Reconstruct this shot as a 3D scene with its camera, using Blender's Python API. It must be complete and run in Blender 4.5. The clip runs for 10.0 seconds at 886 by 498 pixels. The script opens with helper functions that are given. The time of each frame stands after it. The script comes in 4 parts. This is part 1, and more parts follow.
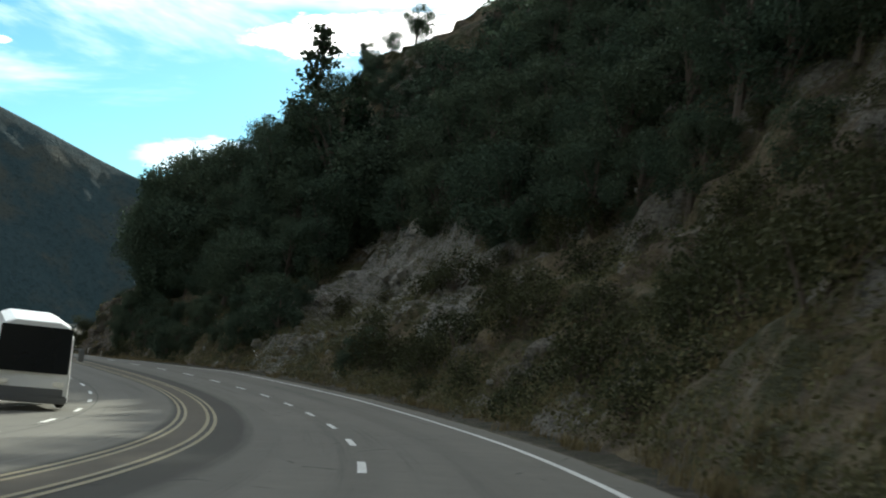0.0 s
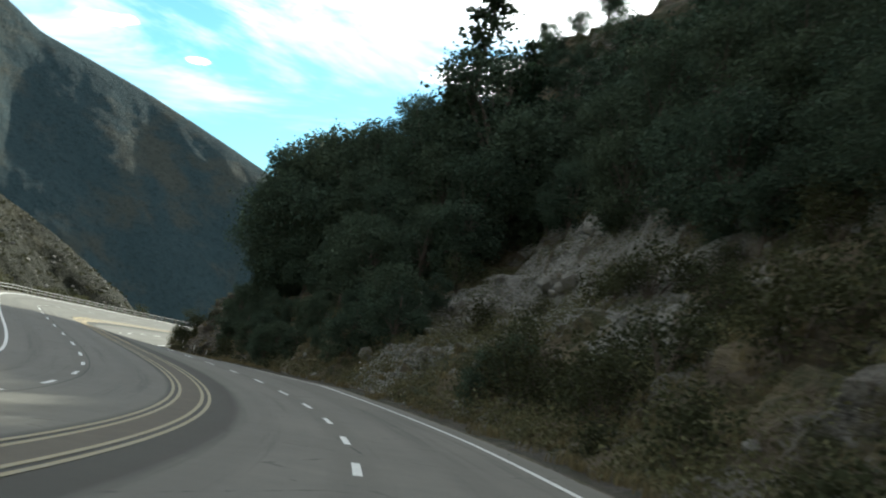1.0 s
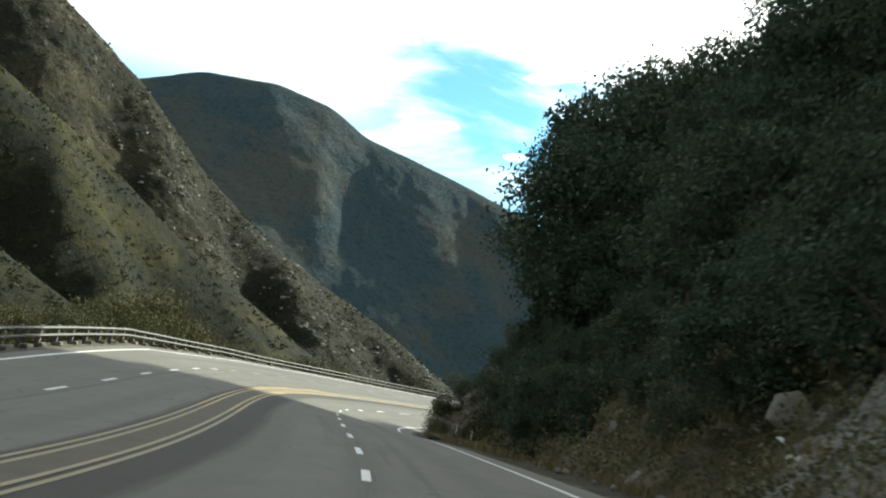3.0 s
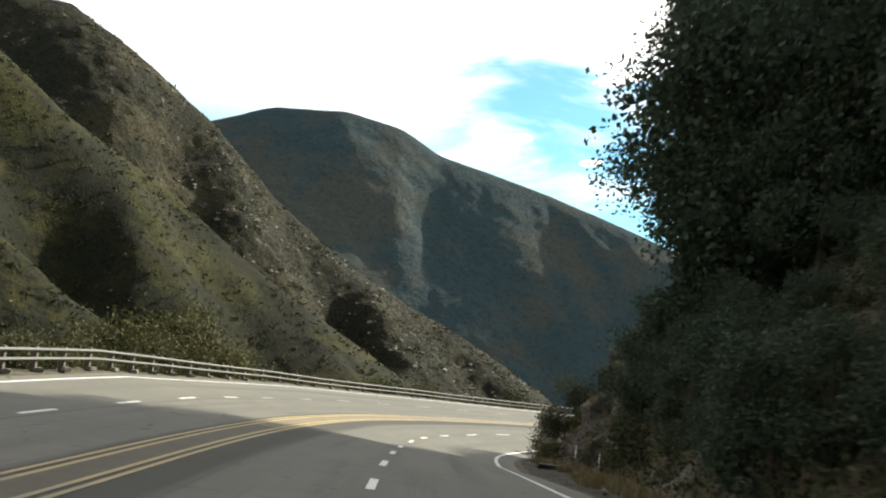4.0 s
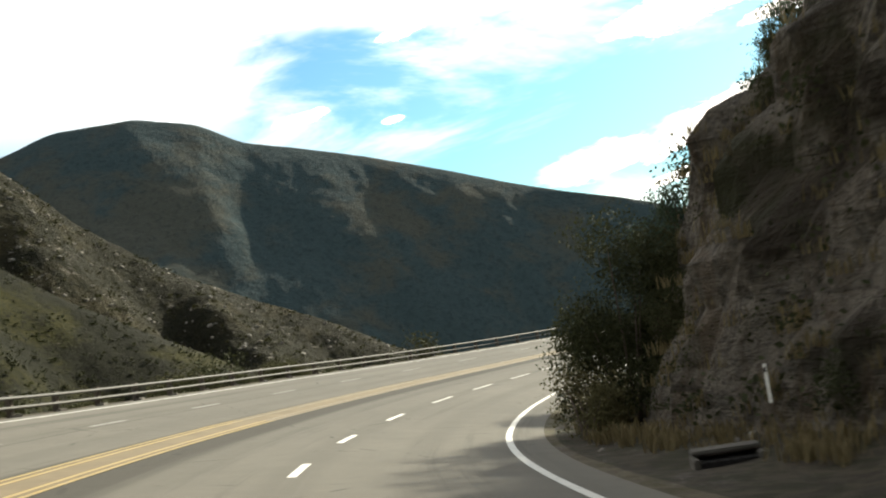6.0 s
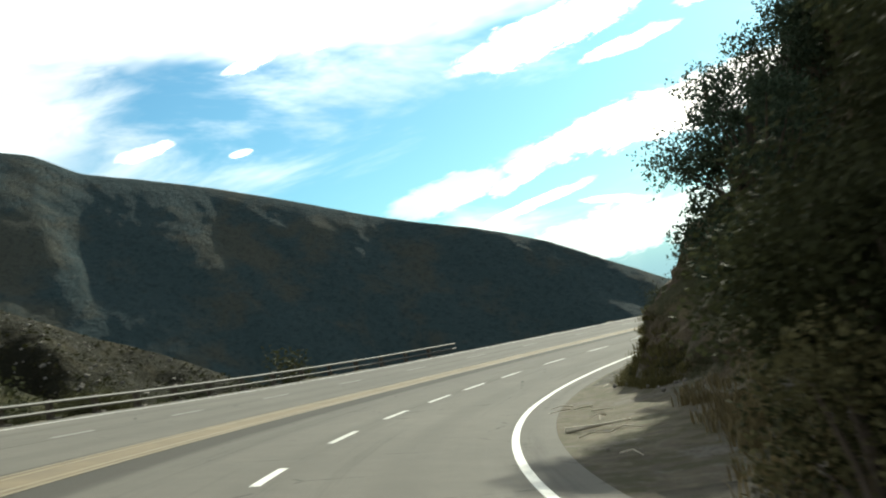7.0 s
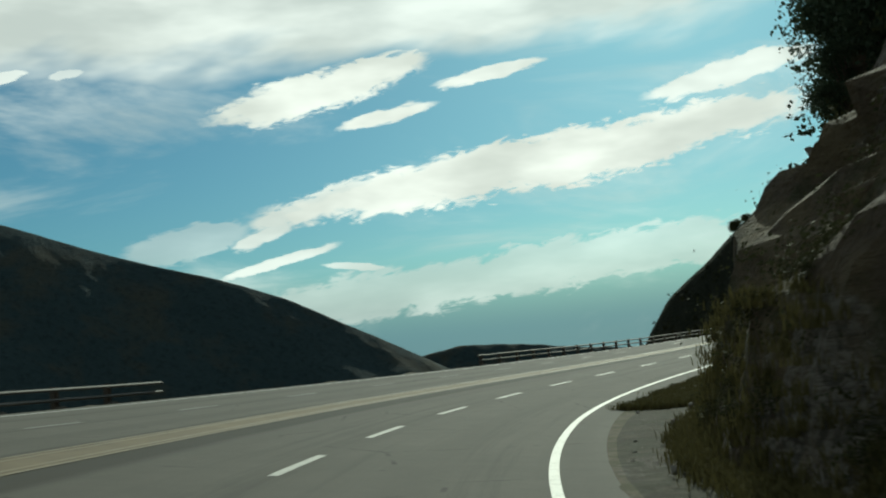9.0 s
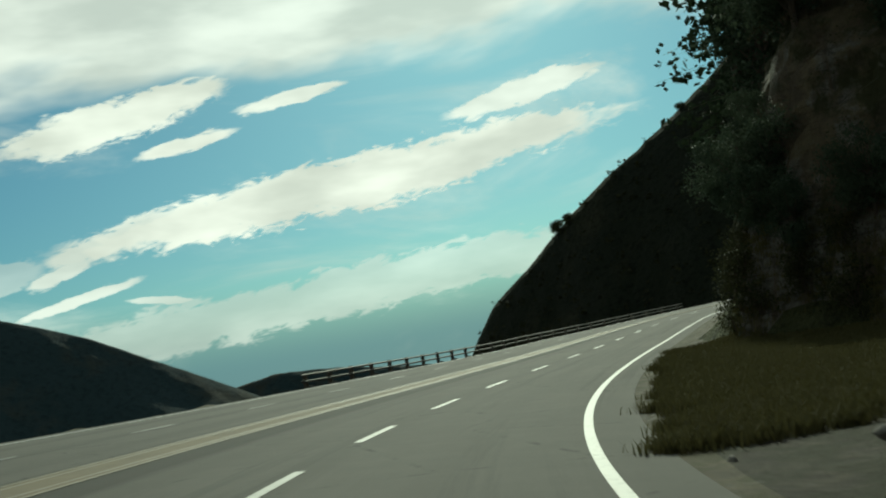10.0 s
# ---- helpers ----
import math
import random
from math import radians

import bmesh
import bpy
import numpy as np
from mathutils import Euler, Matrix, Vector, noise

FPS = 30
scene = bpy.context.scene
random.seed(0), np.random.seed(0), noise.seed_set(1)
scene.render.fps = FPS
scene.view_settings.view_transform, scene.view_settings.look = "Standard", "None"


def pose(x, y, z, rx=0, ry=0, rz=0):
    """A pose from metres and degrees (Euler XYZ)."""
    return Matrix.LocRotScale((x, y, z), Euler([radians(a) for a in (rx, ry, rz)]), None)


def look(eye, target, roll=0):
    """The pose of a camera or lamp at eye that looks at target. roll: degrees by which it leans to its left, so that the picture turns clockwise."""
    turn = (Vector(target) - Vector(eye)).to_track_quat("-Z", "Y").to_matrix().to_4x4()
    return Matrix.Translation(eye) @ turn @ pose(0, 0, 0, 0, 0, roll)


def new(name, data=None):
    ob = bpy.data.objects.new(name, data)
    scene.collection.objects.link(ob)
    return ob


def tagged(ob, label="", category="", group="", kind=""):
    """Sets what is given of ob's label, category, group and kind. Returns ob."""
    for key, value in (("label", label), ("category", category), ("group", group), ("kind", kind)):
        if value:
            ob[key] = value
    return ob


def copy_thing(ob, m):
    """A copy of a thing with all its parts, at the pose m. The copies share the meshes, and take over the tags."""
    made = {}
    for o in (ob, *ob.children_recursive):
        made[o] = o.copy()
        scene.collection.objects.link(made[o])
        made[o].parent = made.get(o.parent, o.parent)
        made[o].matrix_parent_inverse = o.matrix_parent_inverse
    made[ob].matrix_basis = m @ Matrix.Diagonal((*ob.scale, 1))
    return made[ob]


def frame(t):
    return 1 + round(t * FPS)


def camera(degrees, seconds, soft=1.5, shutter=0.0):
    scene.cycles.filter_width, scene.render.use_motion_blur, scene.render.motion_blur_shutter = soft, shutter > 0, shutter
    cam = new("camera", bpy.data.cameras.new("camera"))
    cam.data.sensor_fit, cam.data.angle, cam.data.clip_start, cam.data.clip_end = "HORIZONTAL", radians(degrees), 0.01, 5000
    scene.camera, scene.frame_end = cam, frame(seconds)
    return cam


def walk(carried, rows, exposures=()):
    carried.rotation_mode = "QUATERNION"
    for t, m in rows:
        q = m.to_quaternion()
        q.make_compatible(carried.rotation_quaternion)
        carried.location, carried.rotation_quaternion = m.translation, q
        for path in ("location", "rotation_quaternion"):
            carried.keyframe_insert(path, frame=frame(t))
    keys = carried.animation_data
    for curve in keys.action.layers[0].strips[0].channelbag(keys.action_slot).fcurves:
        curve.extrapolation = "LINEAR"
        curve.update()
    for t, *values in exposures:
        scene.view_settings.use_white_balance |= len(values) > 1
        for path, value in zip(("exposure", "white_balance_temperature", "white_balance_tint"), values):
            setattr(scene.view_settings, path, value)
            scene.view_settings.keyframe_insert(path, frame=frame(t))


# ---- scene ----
cam = camera(46.0, 10.0, soft=2.0, shutter=0.25)

# the plan below is drawn in units of this many metres
UNIT = 1.12

# seconds, place, yaw to the left, pitch up, roll
PATH = [
    (0.0, 4.623, 0.220, 1.401, 10.917, 3.651, 7.145),
    (0.5, 3.054, 8.487, 0.727, 14.480, 3.840, 8.338),
    (1.0, 0.616, 17.572, 0.033, 20.048, 4.424, 13.332),
    (1.5, -2.176, 25.954, -0.553, 25.665, 4.701, 13.148),
    (2.0, -5.195, 33.198, -1.022, 29.994, 4.377, 12.950),
    (2.5, -9.071, 40.811, -1.507, 34.351, 4.868, 12.332),
    (3.0, -13.538, 47.951, -1.919, 38.279, 5.293, 11.276),
    (4.5, -28.629, 66.215, -3.179, 44.248, 5.523, 3.987),
    (5.0, -33.792, 71.665, -3.660, 42.824, 4.796, 0.646),
    (5.5, -38.947, 77.126, -4.141, 37.985, 3.797, -5.379),
    (7.0, -52.482, 93.370, -5.608, 25.353, 3.991, -10.420),
    (7.5, -56.125, 98.776, -5.862, 20.158, 4.958, -9.009),
    (8.0, -58.891, 104.435, -6.216, 19.557, 5.931, -6.168),
    (8.5, -61.214, 110.357, -6.395, 16.306, 6.028, -5.394),
    (9.0, -63.165, 116.676, -6.681, 10.842, 5.469, -5.549),
    (9.5, -64.779, 123.510, -6.921, 5.849, 4.712, -7.727),
    (10.0, -65.798, 130.470, -7.057, 0.342, 5.324, -9.699),
]


def aimed(x, y, z, yaw, pitch, roll):
    a, b = radians(yaw), radians(pitch)
    way = Vector((-math.sin(a) * math.cos(b), math.cos(a) * math.cos(b), math.sin(b)))
    eye = Vector((x, y, z)) * UNIT
    return look(eye, eye + way * 10, roll)


walk(cam, [(r[0], aimed(*r[1:])) for r in PATH],
     [(0.0, 1.1, 6100, 0), (0.8, 1.35, 6100, 0), (1.6, 1.5, 6000, -3), (3.2, 1.5, 6300, 0), (4.5, 1.48, 6900, 6), (5.6, 1.32, 7000, 6), (7.0, 0.85, 6500, -2), (8.0, 0.05, 6000, -8), (8.5, -0.2, 6000, -11), (9.0, -0.45, 6100, -13), (10.0, -0.5, 6300, -18)])

# ---- light: sun over the hill to the right, blue sky with streaks of cloud ----
SUN_AZ, SUN_EL = 4.0, 30.0   # degrees to the right of +y, and above the horizon
sun_way = Vector((math.sin(radians(SUN_AZ)) * math.cos(radians(SUN_EL)), math.cos(radians(SUN_AZ)) * math.cos(radians(SUN_EL)), math.sin(radians(SUN_EL))))
sun = new("sun", bpy.data.lights.new("sun", "SUN"))
sun.data.energy, sun.data.angle, sun.data.color = 4.3, radians(0.6), (1.0, 0.93, 0.8)
sun.matrix_world = look(sun_way * 100, (0, 0, 0))


class Nodes:
    """Small helper to write node trees."""

    def __init__(self, tree):
        self.t = tree
        tree.nodes.clear()

    def add(self, kind, ins=None, **props):
        n = self.t.nodes.new(kind)
        for k, v in props.items():
            setattr(n, k, v)
        for k, v in (ins or {}).items():
            if isinstance(v, bpy.types.NodeSocket):
                self.t.links.new(v, n.inputs[k])
            else:
                n.inputs[k].default_value = v
        return n

    def math(self, op, a, b=0.0, c=0.0, clamp=False):
        return self.add("ShaderNodeMath", {0: a, 1: b, 2: c}, operation=op, use_clamp=clamp).outputs[0]

    def noise(self, vec, scale, detail=4.0, rough=0.55, dist=0.0):
        return self.add("ShaderNodeTexNoise", {"Vector": vec, "Scale": scale, "Detail": detail, "Roughness": rough, "Distortion": dist}).outputs[0]

    def ramp(self, fac, stops):
        n = self.add("ShaderNodeValToRGB", {0: fac})
        e = n.color_ramp.elements
        while len(e) < len(stops):
            e.new(0.5)
        for el, (p, c) in zip(e, stops):
            el.position, el.color = p, (*c, 1.0)
        return n.outputs[0]

    def mix(self, fac, a, b):
        n = self.add("ShaderNodeMix", data_type="RGBA")
        for i, v in ((0, fac), (6, a), (7, b)):
            if isinstance(v, bpy.types.NodeSocket):
                self.t.links.new(v, n.inputs[i])
            else:
                n.inputs[i].default_value = v if i == 0 else (*v, 1.0)
        return n.outputs[2]

    def step(self, v, lo, hi):
        return self.add("ShaderNodeMapRange", {0: v, 1: lo, 2: hi, 3: 0.0, 4: 1.0}, interpolation_type="SMOOTHSTEP").outputs[0]


world = bpy.data.worlds.new("world")
scene.world = world
world.use_nodes = True
N = Nodes(world.node_tree)
sky = N.add("ShaderNodeTexSky", sky_type="NISHITA", sun_disc=False, sun_elevation=radians(SUN_EL), sun_rotation=radians(SUN_AZ), altitude=300.0, dust_density=1.0, ozone_density=2.0)
geo = N.add("ShaderNodeTexCoord").outputs["Generated"]
xyz = N.add("ShaderNodeSeparateXYZ", {0: geo})
# azimuth to the left of +y and height, in degrees
az = N.math("MULTIPLY", N.math("ARCTAN2", N.math("MULTIPLY", xyz.outputs[0], -1.0), xyz.outputs[1]), 57.2958)
el = N.math("MULTIPLY", N.math("ARCSINE", xyz.outputs[2]), 57.2958)
flat = N.add("ShaderNodeCombineXYZ", {0: az, 1: el}).outputs[0]
# the same, along and across the wind, which draws the clouds out
LEAN = radians(9.0)
along = N.math("ADD", N.math("MULTIPLY", az, -0.34 * math.cos(LEAN)), N.math("MULTIPLY", el, 0.34 * math.sin(LEAN)))
across = N.math("ADD", N.math("MULTIPLY", az, math.sin(LEAN)), N.math("MULTIPLY", el, math.cos(LEAN)))
drawn = N.add("ShaderNodeCombineXYZ", {0: along, 1: across}).outputs[0]
wob = N.math("SUBTRACT", N.noise(drawn, 0.2, 4.0, 0.55), 0.5)
wob2 = N.math("SUBTRACT", N.noise(drawn, 0.75, 5.0, 0.6, 0.4), 0.5)
wob3 = N.math("SUBTRACT", N.noise(drawn, 2.2, 6.0, 0.65, 0.6), 0.5)
cloud = None


def streak(az0, el0, half_len, half_wide, lean, power):
    """One long cloud bank, leaning by so many degrees to the right going up."""
    global cloud
    c, s = math.cos(radians(lean)), math.sin(radians(lean))
    dx, dy = N.math("SUBTRACT", az0, az), N.math("SUBTRACT", el, el0)
    u = N.math("ADD", N.math("MULTIPLY", dx, c / half_len), N.math("MULTIPLY", dy, s / half_len))
    v = N.math("ADD", N.math("MULTIPLY", dx, -s / half_wide), N.math("MULTIPLY", dy, c / half_wide))
    v = N.math("ADD", v, N.math("MULTIPLY", wob, 1.5))
    v = N.math("ADD", v, N.math("MULTIPLY", wob2, 1.3))
    v = N.math("ADD", v, N.math("MULTIPLY", wob3, 1.5))
    u = N.math("ADD", u, N.math("MULTIPLY", wob2, 0.7))
    r = N.math("SQRT", N.math("ADD", N.math("MULTIPLY", u, u), N.math("MULTIPLY", v, v)))
    m = N.math("MULTIPLY", N.step(r, 1.08, 0.78), power)
    cloud = m if cloud is None else N.math("MAXIMUM", cloud, m)


streak(5.0, 9.6, 16.5, 1.5, 5.5, 1.0)       # the long bank and its ragged western end
streak(17.5, 8.6, 4.2, 0.65, 14.0, 0.9)
streak(20.6, 7.0, 1.9, 0.45, 20.0, 0.85)
streak(19.6, 5.6, 3.4, 0.34, 12.0, 0.85)
streak(15.8, 4.9, 1.8, 0.22, -8.0, 0.75)
streak(24.5, 6.9, 3.6, 0.9, 10.0, 0.4)
streak(16.9, 14.6, 6.6, 1.15, 11.0, 1.0)    # the bright bank above
streak(7.3, 14.7, 3.2, 0.4, 7.0, 0.95)
streak(13.2, 13.0, 2.9, 0.42, 10.0, 1.0)
streak(-5.5, 13.0, 5.0, 0.75, 8.0, 0.9)
streak(40.4, 11.7, 1.8, 0.36, 9.0, 0.95)
streak(35.4, 10.9, 0.7, 0.2, 6.0, 0.6)
streak(33.8, 15.7, 1.9, 0.35, 14.0, 0.8)
streak(30.3, 15.9, 1.0, 0.25, 10.0, 0.7)
streak(5.0, 3.9, 21.0, 1.35, 4.0, 0.5)
veil_noise = N.noise(N.add("ShaderNodeMapping", {0: flat, 3: (0.05, 0.16, 1.0)}).outputs[0], 1.0, 6.0, 0.6, 0.6)
veil = N.math("MULTIPLY", N.step(veil_noise, 0.46, 0.68), 0.45)
high = N.math("MULTIPLY", N.step(N.math("ADD", el, N.math("MULTIPLY", wob, 7.0)), 15.2, 17.6), N.math("ADD", 0.25, N.math("MULTIPLY", N.step(el, 45.0, 24.0), 0.6)))
low = N.step(el, 5.5, 0.5)
west = N.math("MULTIPLY", N.step(N.math("ADD", az, N.math("MULTIPLY", wob2, 8.0)), 39.0, 46.0), N.step(el, 9.0, 14.0))
cloud = N.math("MAXIMUM", N.math("MAXIMUM", cloud, veil), N.math("MAXIMUM", high, N.math("MULTIPLY", west, 0.6)))
grey = N.step(N.noise(N.add("ShaderNodeMapping", {0: flat, 3: (0.1, 0.3, 1.0)}).outputs[0], 1.0, 4.0, 0.5), 0.35, 0.7)
toward = N.add("ShaderNodeVectorMath", {0: geo, 1: tuple(sun_way)}, operation="DOT_PRODUCT").outputs["Value"]
glow = N.math("ADD", 0.38, N.math("MULTIPLY", N.step(toward, -0.1, 0.95), 0.62))   # clouds shine towards the sun
white = N.add("ShaderNodeVectorMath", {0: N.mix(grey, (17.0, 16.0, 15.2), (26.5, 24.4, 23.2)), 3: glow}, operation="SCALE").outputs[0]
bluer = N.add("ShaderNodeMix", {0: 1.0}, data_type="RGBA", blend_type="MULTIPLY")
N.t.links.new(sky.outputs[0], bluer.inputs[6])
bluer.inputs[7].default_value = (0.62, 1.03, 1.16, 1.0)
haze = N.mix(N.math("MULTIPLY", low, 0.85), bluer.outputs[2], (3.1, 5.5, 7.2))
col = N.mix(cloud, haze, white)
bg = N.add("ShaderNodeBackground", {0: col, 1: 0.06})
N.t.links.new(bg.outputs[0], N.add("ShaderNodeOutputWorld").inputs[0])


# ---- materials ----
def material(name):
    m = bpy.data.materials.new(name)
    m.use_nodes = True
    n = Nodes(m.node_tree)
    out = n.add("ShaderNodeOutputMaterial")
    b = n.add("ShaderNodeBsdfPrincipled")
    n.t.links.new(b.outputs[0], out.inputs[0])
    return m, n, b


def put(n, b, **ins):
    for k, v in ins.items():
        k = k.replace("_", " ")
        if isinstance(v, bpy.types.NodeSocket):
            n.t.links.new(v, b.inputs[k])
        else:
            b.inputs[k].default_value = v


def coords(n):
    return n.add("ShaderNodeNewGeometry").outputs["Position"]


def bump(n, height, strength, distance):
    return n.add("ShaderNodeBump", {"Strength": strength, "Distance": distance, "Height": height}).outputs[0]


def mat_plain(name, colour, rough=0.6, metal=0.0, vary=0.25, scale=3.0):
    m, n, b = material(name)
    p = coords(n)
    f = n.noise(p, scale, 5.0, 0.6)
    dark = tuple(c * (1 - vary) for c in colour)
    light = tuple(min(1.0, c * (1 + vary)) for c in colour)
    put(n, b, Base_Color=n.mix(f, dark, light), Roughness=rough, Metallic=metal, Normal=bump(n, n.noise(p, scale * 12, 3.0), 0.25, 0.01))
    return m


def mat_asphalt():
    m, n, b = material("asphalt")
    p = coords(n)
    big, mid, fine = n.noise(p, 0.12, 4.0), n.noise(p, 1.4, 5.0, 0.65), n.noise(p, 60.0, 2.0)
    c = n.ramp(n.math("ADD", n.math("MULTIPLY", big, 0.6), n.math("MULTIPLY", mid, 0.4)), [(0.3, (0.135, 0.13, 0.111)), (0.7, (0.195, 0.185, 0.155))])
    c = n.mix(n.math("MULTIPLY", n.step(fine, 0.45, 0.65), 0.25), c, (0.25, 0.24, 0.21))
    crack = n.add("ShaderNodeTexVoronoi", {"Vector": p, "Scale": 0.22}, feature="DISTANCE_TO_EDGE").outputs[0]
    crack = n.math("MULTIPLY", n.step(crack, 0.012, 0.004), n.step(mid, 0.5, 0.62))
    c = n.mix(n.math("MULTIPLY", crack, 0.7), c, (0.04, 0.04, 0.04))
    # wheel tracks, long stains and a paving joint follow the lanes
    uv = n.add("ShaderNodeUVMap").outputs[0]
    lane = n.add("ShaderNodeSeparateXYZ", {0: uv}).outputs[0]
    track = n.math("COSINE", n.math("MULTIPLY", lane, 3.75))
    track = n.math("MULTIPLY", n.step(track, -0.2, 1.0), n.step(big, 0.3, 0.6))
    c = n.mix(n.math("MULTIPLY", track, 0.3), c, (0.1, 0.096, 0.082))
    drag = n.noise(n.add("ShaderNodeMapping", {0: uv, 3: (1.7, 0.035, 1.0)}).outputs[0], 1.0, 6.0, 0.7)
    c = n.mix(n.math("MULTIPLY", n.step(drag, 0.52, 0.68), 0.4), c, (0.075, 0.073, 0.066))
    c = n.mix(n.math("MULTIPLY", n.step(drag, 0.45, 0.3), 0.35), c, (0.2, 0.19, 0.165))
    joint = n.step(n.math("ABSOLUTE", n.math("ADD", lane, n.math("ADD", 3.05, n.math("MULTIPLY", mid, 0.1)))), 0.035, 0.012)
    c = n.mix(n.math("MULTIPLY", joint, 0.6), c, (0.045, 0.045, 0.042))
    # rubbed tar along the centre lines
    tar = n.math("MULTIPLY", n.step(n.math("ADD", lane, n.math("MULTIPLY", drag, 0.5)), -0.55, -0.3), n.step(n.math("ADD", lane, n.math("MULTIPLY", drag, 0.7)), 1.85, 1.45))
    c = n.mix(n.math("MULTIPLY", tar, 0.8), c, (0.05, 0.048, 0.04))
    put(n, b, Base_Color=c, Roughness=0.88, Diffuse_Roughness=0.6, Normal=bump(n, fine, 0.3, 0.006), Specular_IOR_Level=0.15)
    return m


def mat_paint(name, colour, wear=0.5):
    m, n, b = material(name)
    p = coords(n)
    w = n.math("MULTIPLY", n.step(n.noise(p, 9.0, 6.0, 0.7), 0.5, 0.72), wear)
    c = n.mix(w, colour, (0.15, 0.145, 0.13))
    c = n.mix(n.math("MULTIPLY", n.noise(p, 0.8, 3.0), 0.35), c, tuple(v * 0.6 for v in colour))
    put(n, b, Base_Color=c, Roughness=0.65)
    return m


def mat_slope(name, soil, dry, green, rock, rock_at, scale=1.0, bumpy=0.6):
    """Bank of soil and rock with dry grass and low green brush."""
    m, n, b = material(name)
    p = coords(n)
    big, mid, fine = n.noise(p, 0.10 * scale, 5.0, 0.6), n.noise(p, 0.7 * scale, 6.0, 0.65, 0.5), n.noise(p, 6.0 * scale, 5.0, 0.7)
    c = n.mix(n.step(mid, 0.38, 0.62), soil, dry)
    c = n.mix(n.math("MULTIPLY", n.step(n.noise(p, 0.33 * scale, 6.0, 0.7), 0.46, 0.58), 0.85), c, green)
    r = n.step(n.math("ADD", big, n.math("MULTIPLY", n.math("SUBTRACT", mid, 0.5), 0.5)), rock_at, rock_at + 0.06)
    stone = n.mix(n.step(fine, 0.3, 0.75), tuple(v * 0.55 for v in rock), rock)
    stone = n.mix(n.math("MULTIPLY", n.step(n.noise(p, 2.2 * scale, 4.0, 0.7, 1.0), 0.52, 0.6), 0.7), stone, tuple(v * 0.2 for v in rock))
    # upright stains and flat seams in the rock
    tall = n.noise(n.add("ShaderNodeMapping", {0: p, 3: (1.6 * scale, 1.6 * scale, 0.16 * scale)}).outputs[0], 1.0, 6.0, 0.65, 0.8)
    seam = n.noise(n.add("ShaderNodeMapping", {0: p, 3: (0.3 * scale, 0.3 * scale, 2.4 * scale)}).outputs[0], 1.0, 5.0, 0.7, 1.2)
    stone = n.mix(n.math("MULTIPLY", n.step(tall, 0.5, 0.64), 0.6), stone, tuple(v * w for v, w in zip(rock, (0.42, 0.33, 0.24))))
    stone = n.mix(n.math("MULTIPLY", n.step(seam, 0.56, 0.64), 0.6), stone, tuple(v * 0.18 for v in rock))
    c = n.mix(r, c, stone)
    c = n.mix(n.math("MULTIPLY", n.step(fine, 0.55, 0.8), 0.35), c, tuple(v * 0.3 for v in soil))
    h = n.math("ADD", n.math("ADD", mid, n.math("MULTIPLY", tall, 0.6)), n.math("ADD", n.math("MULTIPLY", seam, 0.4), n.math("MULTIPLY", fine, 0.35)))
    put(n, b, Base_Color=c, Roughness=0.92, Normal=bump(n, h, bumpy, 0.5 / scale), Specular_IOR_Level=0.2)
    return m


def mat_mountain(name, scrub, grass, rock, rock_amount, scale, grass_amount=0.5, bumpy=0.9, mottle=1.0):
    m, n, b = material(name)
    p = coords(n)
    g = n.add("ShaderNodeNewGeometry").outputs["Normal"]
    up = n.add("ShaderNodeSeparateXYZ", {0: g}).outputs[2]
    broad, mid, fine, spot = n.noise(p, 0.008 * scale, 4.0, 0.6), n.noise(p, 0.04 * scale, 6.0, 0.65, 0.4), n.noise(p, 0.3 * scale, 5.0, 0.7), n.noise(p, 0.9 * scale, 4.0, 0.7)
    c = n.mix(n.step(n.math("ADD", broad, n.math("MULTIPLY", mid, 0.5)), 0.95 - 0.4 * grass_amount, 1.1 - 0.4 * grass_amount), scrub, grass)
    c = n.mix(n.math("MULTIPLY", n.step(fine, 0.48, 0.66), 0.8 * mottle), c, tuple(v * 0.3 for v in scrub))
    c = n.mix(n.math("MULTIPLY", n.step(spot, 0.55, 0.7), 0.55 * mottle), c, tuple(v * 0.45 for v in scrub))
    r = n.step(n.math("ADD", n.math("MULTIPLY", mid, 0.7), n.math("MULTIPLY", fine, 0.5)), 0.80 - rock_amount, 0.88 - rock_amount)
    c = n.mix(r, c, n.mix(spot, tuple(v * 0.4 for v in rock), rock))
    put(n, b, Base_Color=c, Roughness=0.95, Normal=bump(n, n.math("ADD", fine, n.math("MULTIPLY", spot, 0.4)), bumpy, 4.0 / scale), Specular_IOR_Level=0.1)
    return m


def mat_leaf(name, dark, light):
    m, n, b = material(name)
    f = n.add("ShaderNodeNewGeometry").outputs["Random Per Island"]
    p = coords(n)
    c = n.mix(n.math("ADD", n.math("MULTIPLY", f, 0.6), n.math("MULTIPLY", n.noise(p, 0.8, 3.0), 0.4)), dark, light)
    own = n.add("ShaderNodeObjectInfo").outputs["Random"]
    c = n.mix(n.math("MULTIPLY", own, 0.28), c, tuple(v * w for v, w in zip(light, (1.15, 0.9, 0.7))))
    put(n, b, Base_Color=c, Roughness=0.8, Specular_IOR_Level=0.1)
    t = n.add("ShaderNodeBsdfTranslucent", {0: c})
    s = n.add("ShaderNodeMixShader", {0: 0.18, 1: b.outputs[0], 2: t.outputs[0]})
    n.t.links.new(s.outputs[0], n.t.nodes["Material Output"].inputs[0])
    return m


